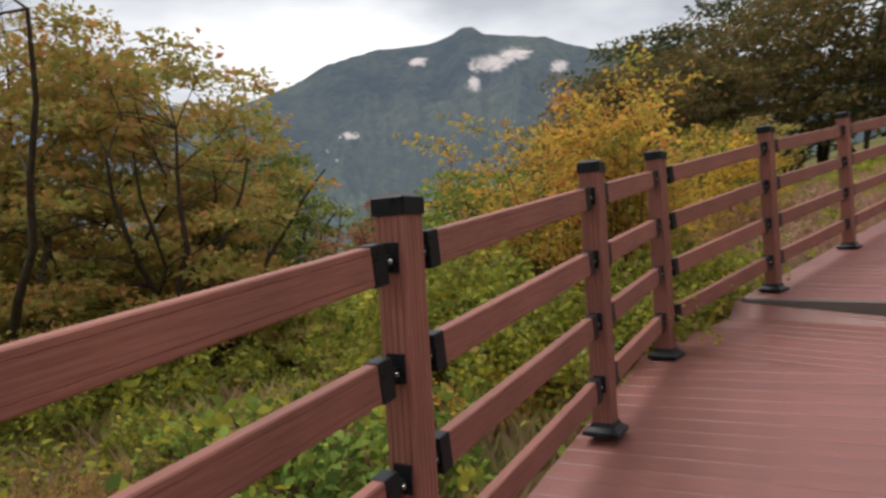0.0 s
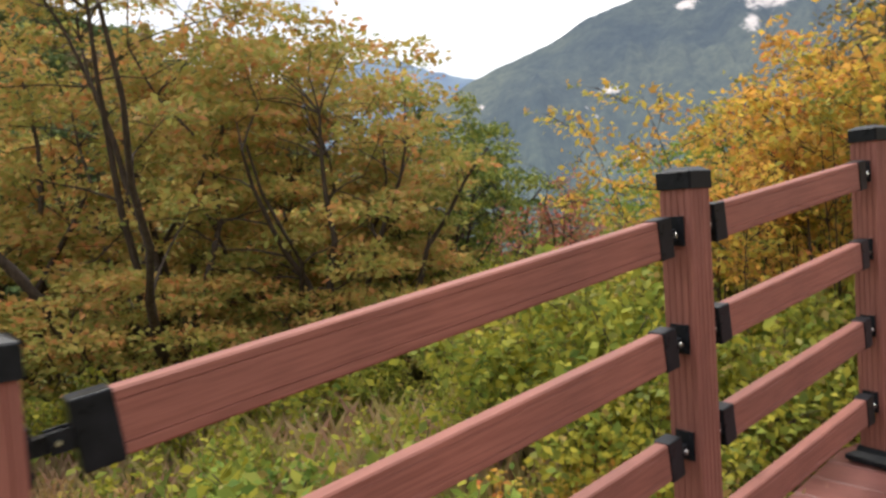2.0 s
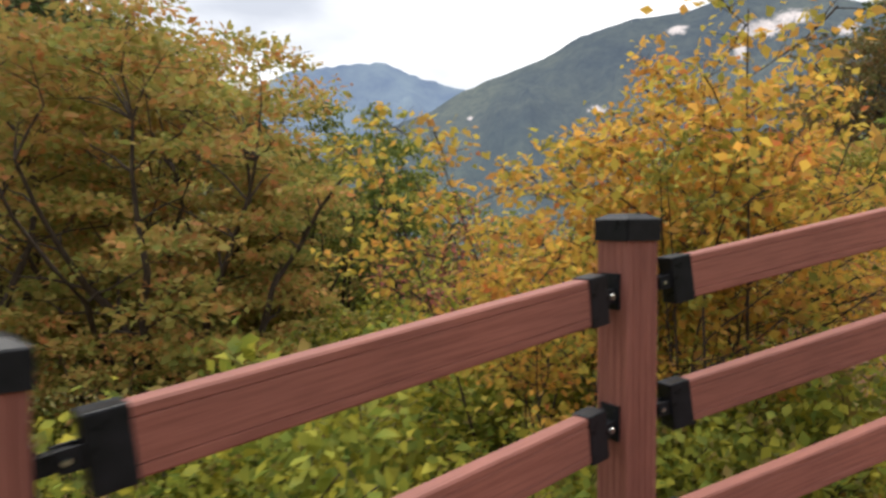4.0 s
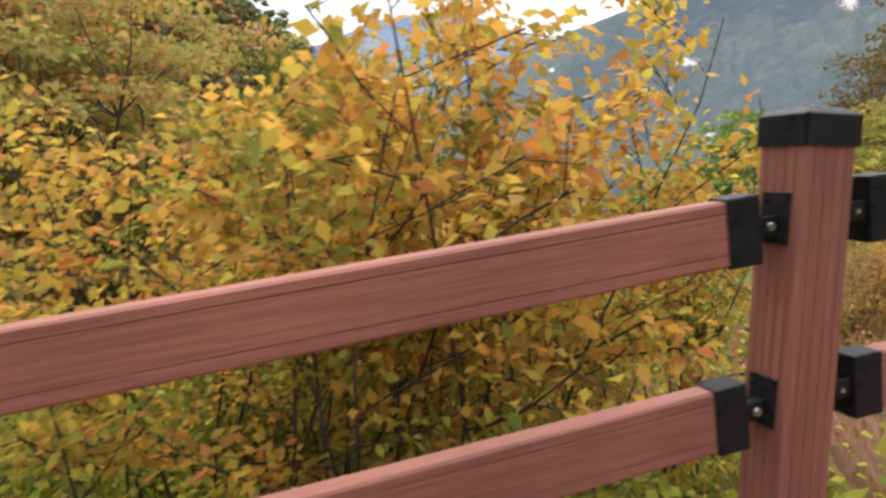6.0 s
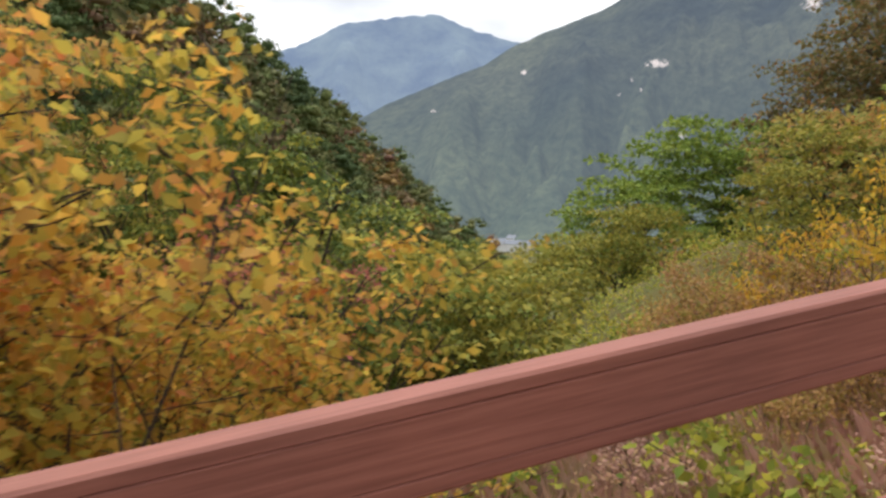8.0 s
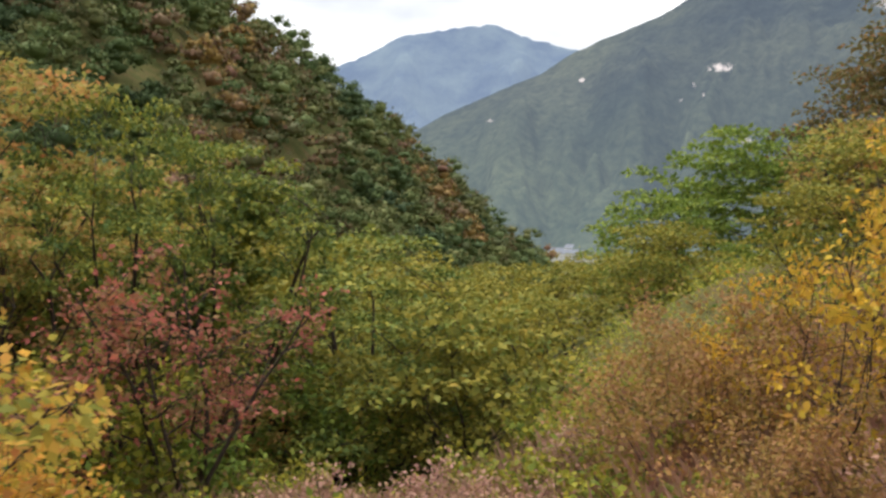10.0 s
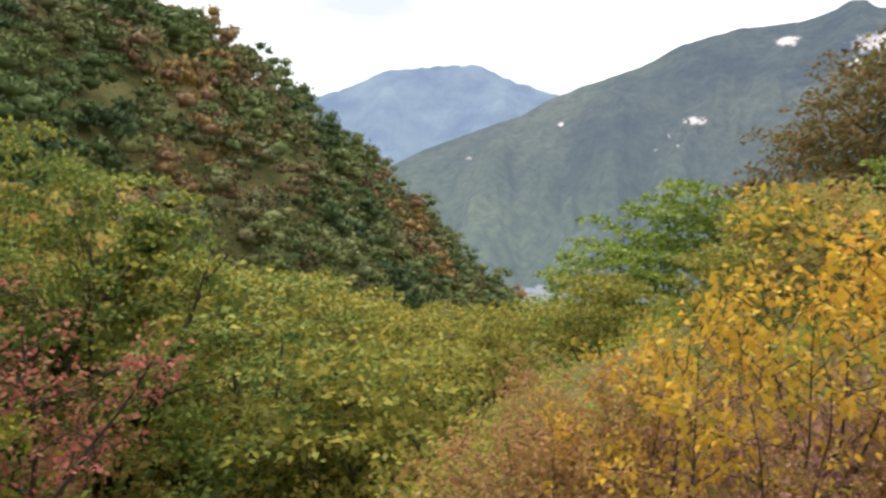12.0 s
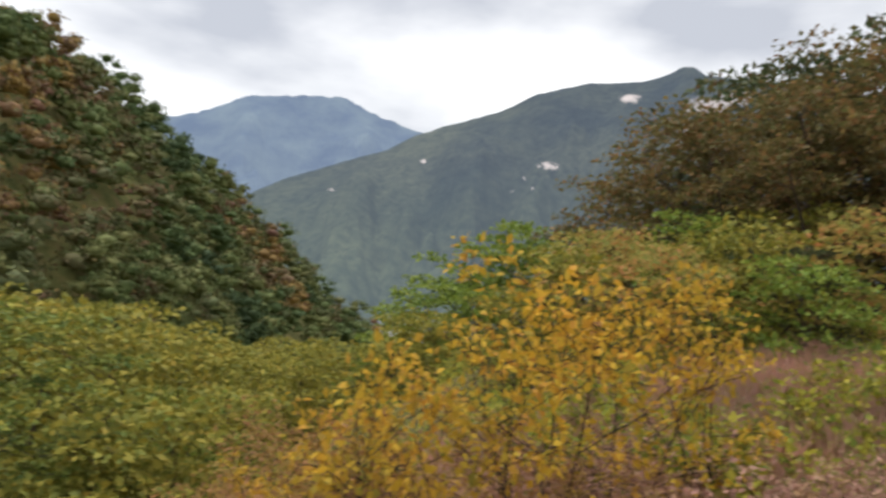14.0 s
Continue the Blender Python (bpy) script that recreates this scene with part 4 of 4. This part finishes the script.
for k in range(14):
    plant(S_FEATHER, *off(rng.uniform(-6.5, -1.2), rng.uniform(0.9, 4.2)), rng.uniform(0.3, 0.5))
# golden shrubs past the top of the thicket
for k, (x, y, top, wd) in enumerate([(4.35, 11.5, 3.0, 0.75), (4.9, 11.9, 3.35, 0.8), (5.2, 12.6, 3.6, 0.9), (4.1, 12.5, 2.7, 0.75), (5.7, 12.7, 3.5, 0.8), (3.7, 11.9, 2.1, 0.7), (6.3, 13.2, 3.5, 0.8)]):
    plant_top(S_YELLOW[k % 2], 2.5 + 0.2 * (k % 2), x, y, top, wd)
for x, y, top in ((3.75, 12.5, 2.0), (3.3, 12.0, 1.75), (4.0, 11.5, 1.7), (4.6, 11.0, 1.75), (3.4, 13.1, 2.0), (4.4, 13.0, 2.3), (5.2, 11.4, 1.9), (3.9, 10.8, 1.5), (5.8, 12.2, 2.2), (3.0, 12.8, 1.8)):
    plant_top(S_FEATHER, 1.6, x, y, top)
for k in range(32):
    s, n = rng.uniform(3.6, 11), rng.uniform(0.6, 5.0)
    plant(S_TWIG, *off(s, n), rng.uniform(0.6, 1.15))
# low bushes over the whole near slope
spots = []
for k in range(2500):
    s, n = rng.uniform(-7.0, 14), 0.8 + 6.5 * rng.random() ** 1.3
    if len(spots) >= 150:
        break
    if any((s - a) ** 2 + (n - b) ** 2 < 0.17 for a, b in spots):
        continue
    spots.append((s, n))
for k, (s, n) in enumerate(spots):
    if 6.0 < s < 9.5 and n < 4.0 and k % 3:
        continue
    if k % 9 == 0 and s < 3.0:
        plant(S_GREENLOW, *off(s, n), rng.uniform(0.6, 1.1))
    else:
        plant(S_LOW[k % 3], *off(s, n), rng.uniform(0.7, 1.35))


# ---------------------------------------------------------------- grass, undergrowth, the far woods
def grass(name, count, s0, s1, n0, n1, low, high, material, label, seed, width=0.006):
    rs = np.random.RandomState(seed)
    v = np.empty((count, 4, 3))
    patch = noise
    k = 0
    while k < count:
        s, n = rs.uniform(s0, s1), n0 + (n1 - n0) * rs.rand() ** 1.4
        x, y = off(s, n)
        if patch.noise((x * 0.7, y * 0.7, seed)) < rs.uniform(-0.7, 0.35):
            continue
        z = land(x, y) - 0.02
        for _b in range(6):
            if k >= count:
                break
            bx, by = x + rs.normal(0, 0.035), y + rs.normal(0, 0.035)
            h = rs.uniform(low, high)
            a = rs.uniform(0, 2 * math.pi)
            lean_ = rs.uniform(0.1, 0.6) * h
            b = rs.uniform(0, 2 * math.pi)
            w = width * rs.uniform(0.6, 1.5)
            ox, oy = math.cos(a) * w, math.sin(a) * w
            tx, ty = bx + math.cos(b) * lean_, by + math.sin(b) * lean_
            mx, my = bx + math.cos(b) * lean_ * 0.3, by + math.sin(b) * lean_ * 0.3
            v[k, 0] = (bx - ox, by - oy, z)
            v[k, 1] = (bx + ox, by + oy, z)
            v[k, 2] = (mx + ox, my + oy, z + h * 0.6)
            v[k, 3] = (tx, ty, z + h)
            k += 1
    q = np.arange(4 * count, dtype=np.int32).reshape(count, 4)
    tagged(new(name, mesh_arrays(name, v.reshape(-1, 3), q, material)), label, "grass", kind="stuff")


grass("dry_grass", 60000, -7.0, 12.0, 0.2, 8.0, 0.14, 0.46, LEAF["grass"], "dry yellow-brown grass on the slope", 5, 0.0045)
grass("pink_grass", 60000, 3.4, 15.0, 0.3, 6.5, 0.12, 0.55, LEAF["pinkgrass"], "dry pinkish grass beyond the fence", 6, 0.0035)


def undergrowth(count, seed):
    rs = np.random.RandomState(seed)
    cs, ds = [], []
    while len(cs) < count:
        s, n = rs.uniform(-9, 20), 0.2 + 13 * rs.rand() ** 1.25
        x, y = off(s, n)
        if noise.noise((x * 0.5, y * 0.5, 9)) < rs.uniform(-0.6, 0.4):
            continue
        z = land(x, y)
        h = rs.uniform(0.1, 0.55)
        for _b in range(9):
            cs.append((x + rs.normal(0, 0.10), y + rs.normal(0, 0.10), z + h * rs.rand() ** 0.6))
            ds.append((rs.normal(), rs.normal(), 0.3))
    me = leaf_cloud("undergrowth", cs, ds, 0.048, LEAF["scrub"], rs, 0.1, 1.7, 0.6)
    tagged(new("undergrowth", me), "mixed green and yellow undergrowth covering the slope", "undergrowth", kind="stuff")


undergrowth(70000, 8)


def lump_shape():
    """A rounded cube of 24 quads, unit radius."""
    bm = bmesh.new()
    bmesh.ops.create_cube(bm, size=2.0)
    bmesh.ops.subdivide_edges(bm, edges=list(bm.edges), cuts=1, use_grid_fill=True)
    bm.verts.ensure_lookup_table()
    v = np.array([tuple(x.co.normalized()) for x in bm.verts])
    q = np.array([[x.index for x in f.verts] for f in bm.faces], dtype=np.int32)
    bm.free()
    return v, q


LUMP_V, LUMP_Q = lump_shape()


def woods(name, spots, clumps, leaf, label, seed):
    """Many crowns in one object: uneven lumps of foliage set with leaf clumps, one tint to a crown."""
    rs = np.random.RandomState(seed)
    all_v, all_q, tint, count = [], [], [], 0
    for x, y, h, w in spots:
        z = land(x, y)
        base, own = np.array([x, y, z]), min(max(0.5 + 0.75 * (rs.rand() - 0.5) + 0.7 * noise.noise((x * 0.03, y * 0.03, 2.0)), 0.0), 1.0)
        lumps = []
        for k in range(6):
            a, up = rs.uniform(0, 2 * math.pi), (0.35, 0.45, 0.5, 0.62, 0.78, 0.92)[k] + rs.uniform(-0.06, 0.06)
            rad = 0.66 * math.sqrt(max(1 - ((up - 0.42) / 0.62) ** 2, 0.03)) * rs.uniform(0.5, 0.95)
            lumps.append((math.cos(a) * rad * w, math.sin(a) * rad * w, up * h, w * rs.uniform(0.28, 0.58)))
        L = np.array(lumps)
        for lx, ly, lz, lr in lumps:
            v = LUMP_V * (lr * 0.46) * (1 + rs.normal(0, 0.22, (len(LUMP_V), 1))) * [1, 1, 0.7] + base + [lx, ly, lz]
            all_v.append(v)
            all_q.append(LUMP_Q + count)
            count += len(v)
            tint.append(np.full(len(LUMP_Q), np.clip(own + rs.normal(0, 0.03), 0, 1)))
        who = rs.randint(0, 6, clumps)
        d = rs.normal(0, 1, (clumps, 3))
        d /= np.linalg.norm(d, axis=1)[:, None]
        d[:, 2] = np.abs(d[:, 2]) * 0.95 - 0.2
        c = L[who, :3] + d * L[who, 3:4] * rs.uniform(0.45, 1.15, clumps)[:, None] * [1.05, 1.05, 0.8] + base
        d = d + rs.normal(0, 0.6, d.shape)
        d /= np.linalg.norm(d, axis=1)[:, None]
        t = np.cross(d, rs.normal(0, 1, d.shape))
        t /= np.linalg.norm(t, axis=1)[:, None]
        b = np.cross(d, t)
        sz = leaf * rs.uniform(0.5, 1.3, clumps)[:, None]
        v = np.stack([c - t * sz, c - b * sz * 0.6 + d * sz * 0.2, c + t * sz, c + b * sz * 0.6 + d * sz * 0.2], axis=1).reshape(-1, 3)
        all_v.append(v)
        all_q.append(np.arange(count, count + len(v), dtype=np.int32).reshape(-1, 4))
        count += len(v)
        tint.append(np.clip(own + rs.normal(0, 0.07, clumps), 0, 1))
    me = mesh_arrays(name, np.concatenate(all_v), np.concatenate(all_q), FOREST)
    att = me.attributes.new("crown_tint", "FLOAT", "FACE")
    att.data.foreach_set("value", np.concatenate(tint).astype(np.float32))
    tagged(new(name, me), label, "woods", kind="stuff")


def forest_material():
    m = Nodes("far_crowns", rough=0.8, spec=0.15)
    a = m.add("Attribute")
    a.attribute_name = "crown_tint"
    tones = m.ramp(a.outputs["Fac"], [(0.0, (0.055, 0.085, 0.042)), (0.25, (0.09, 0.13, 0.05)), (0.45, (0.135, 0.165, 0.06)), (0.6, (0.175, 0.175, 0.068)), (0.74, (0.10, 0.12, 0.055)), (0.86, (0.18, 0.14, 0.072)), (0.94, (0.19, 0.10, 0.075)), (1.0, (0.27, 0.18, 0.06))])
    mottle = m.ramp(m.noise(m.coords(), 0.9, 5.0, 0.7), [(0.35, (0.72, 0.75, 0.72)), (0.65, (1.25, 1.22, 1.15))])
    m.colour(m.mix(1.0, tones, mottle, "MULTIPLY"))
    return m.mat


FOREST = forest_material()
rs = np.random.RandomState(3)
near_spots, far_spots = [], []
tries = 0
while len(near_spots) + len(far_spots) < 600 and tries < 9000:
    tries += 1
    az, u = rs.uniform(20, 74), rs.rand()
    far = spur_far(az)
    r = 50 + (far * 1.04 - 50) * u ** 0.75
    x, y = at(az, r, HUB)
    w = rs.uniform(2.6, 5.6) * (0.8 + r / 500)
    if any((x - a) ** 2 + (y - b) ** 2 < (0.42 * (w + d)) ** 2 for a, b, _h, d in near_spots + far_spots):
        continue
    (near_spots if r < 105 else far_spots).append((x, y, w * rs.uniform(1.2, 2.0), w))
for _k in range(60):
    az, r = rs.uniform(22, 46), rs.uniform(33, 58)
    x, y = at(az, r, HUB)
    w = rs.uniform(2.0, 3.4)
    near_spots.append((x, y, w * rs.uniform(1.2, 1.6), w))
woods("hillside_woods", near_spots, 580, 0.27, "autumn woods of dark green and rust crowns across the gully", 3)
woods("ridge_woods", far_spots, 210, 0.46, "autumn woods of dark green and rust crowns up the ridge", 5)
spots = []
while len(spots) < 170:
    az, r = rs.uniform(-70, 1), rs.uniform(36, 200)
    x, y = at(az, r, HUB)
    w = rs.uniform(2.4, 4.2)
    if az > 4 and land(x, y) > -5:
        continue
    if 15 < az < 22 and r > 90:
        continue
    spots.append((x, y, w * rs.uniform(1.4, 2.0), w))
woods("uphill_woods", spots, 200, 0.46, "mixed autumn woods on the slope beyond the boardwalk", 4)


# ---------------------------------------------------------------- the village on the valley floor
def village_house(x, y, wide, deep, high, turn, roofm):
    z = land(x, y) if math.hypot(x, y) < 500 else -66.0
    house = tagged(new("village_house"), "small white house on the valley floor", "house", "village houses")
    house.matrix_basis = Matrix.Translation((x, y, z - 0.5)) @ Matrix.Rotation(turn, 4, "Z")
    child("wall", bm_mesh("wall", box_bm(-wide / 2, wide / 2, -deep / 2, deep / 2, 0, high), WHITEWASH), house)
    bm = bmesh.new()
    e = 0.6
    pts = [(-wide / 2 - e, -deep / 2 - e, high), (wide / 2 + e, -deep / 2 - e, high), (wide / 2 + e, deep / 2 + e, high), (-wide / 2 - e, deep / 2 + e, high), (-wide / 2 - e, 0, high + deep * 0.3), (wide / 2 + e, 0, high + deep * 0.3)]
    vs = [bm.verts.new(p) for p in pts]
    for f in ((0, 1, 5, 4), (2, 3, 4, 5), (1, 2, 5), (3, 0, 4), (3, 2, 1, 0)):
        bm.faces.new([vs[i] for i in f])
    child("roof", bm_mesh("roof", bm, roofm), house, label="plain grey pitched roof")


for az, r, w, d, h, t in ((18.9, 640, 24, 12, 8, 0.3), (17.2, 650, 18, 10, 7, 0.1), (18.0, 700, 20, 10, 8, -0.2), (19.6, 690, 14, 9, 6, 0.5), (16.6, 610, 12, 8, 6, 0.4)):
    village_house(*at(az, r, HUB), w, d, h, t, ROOF)
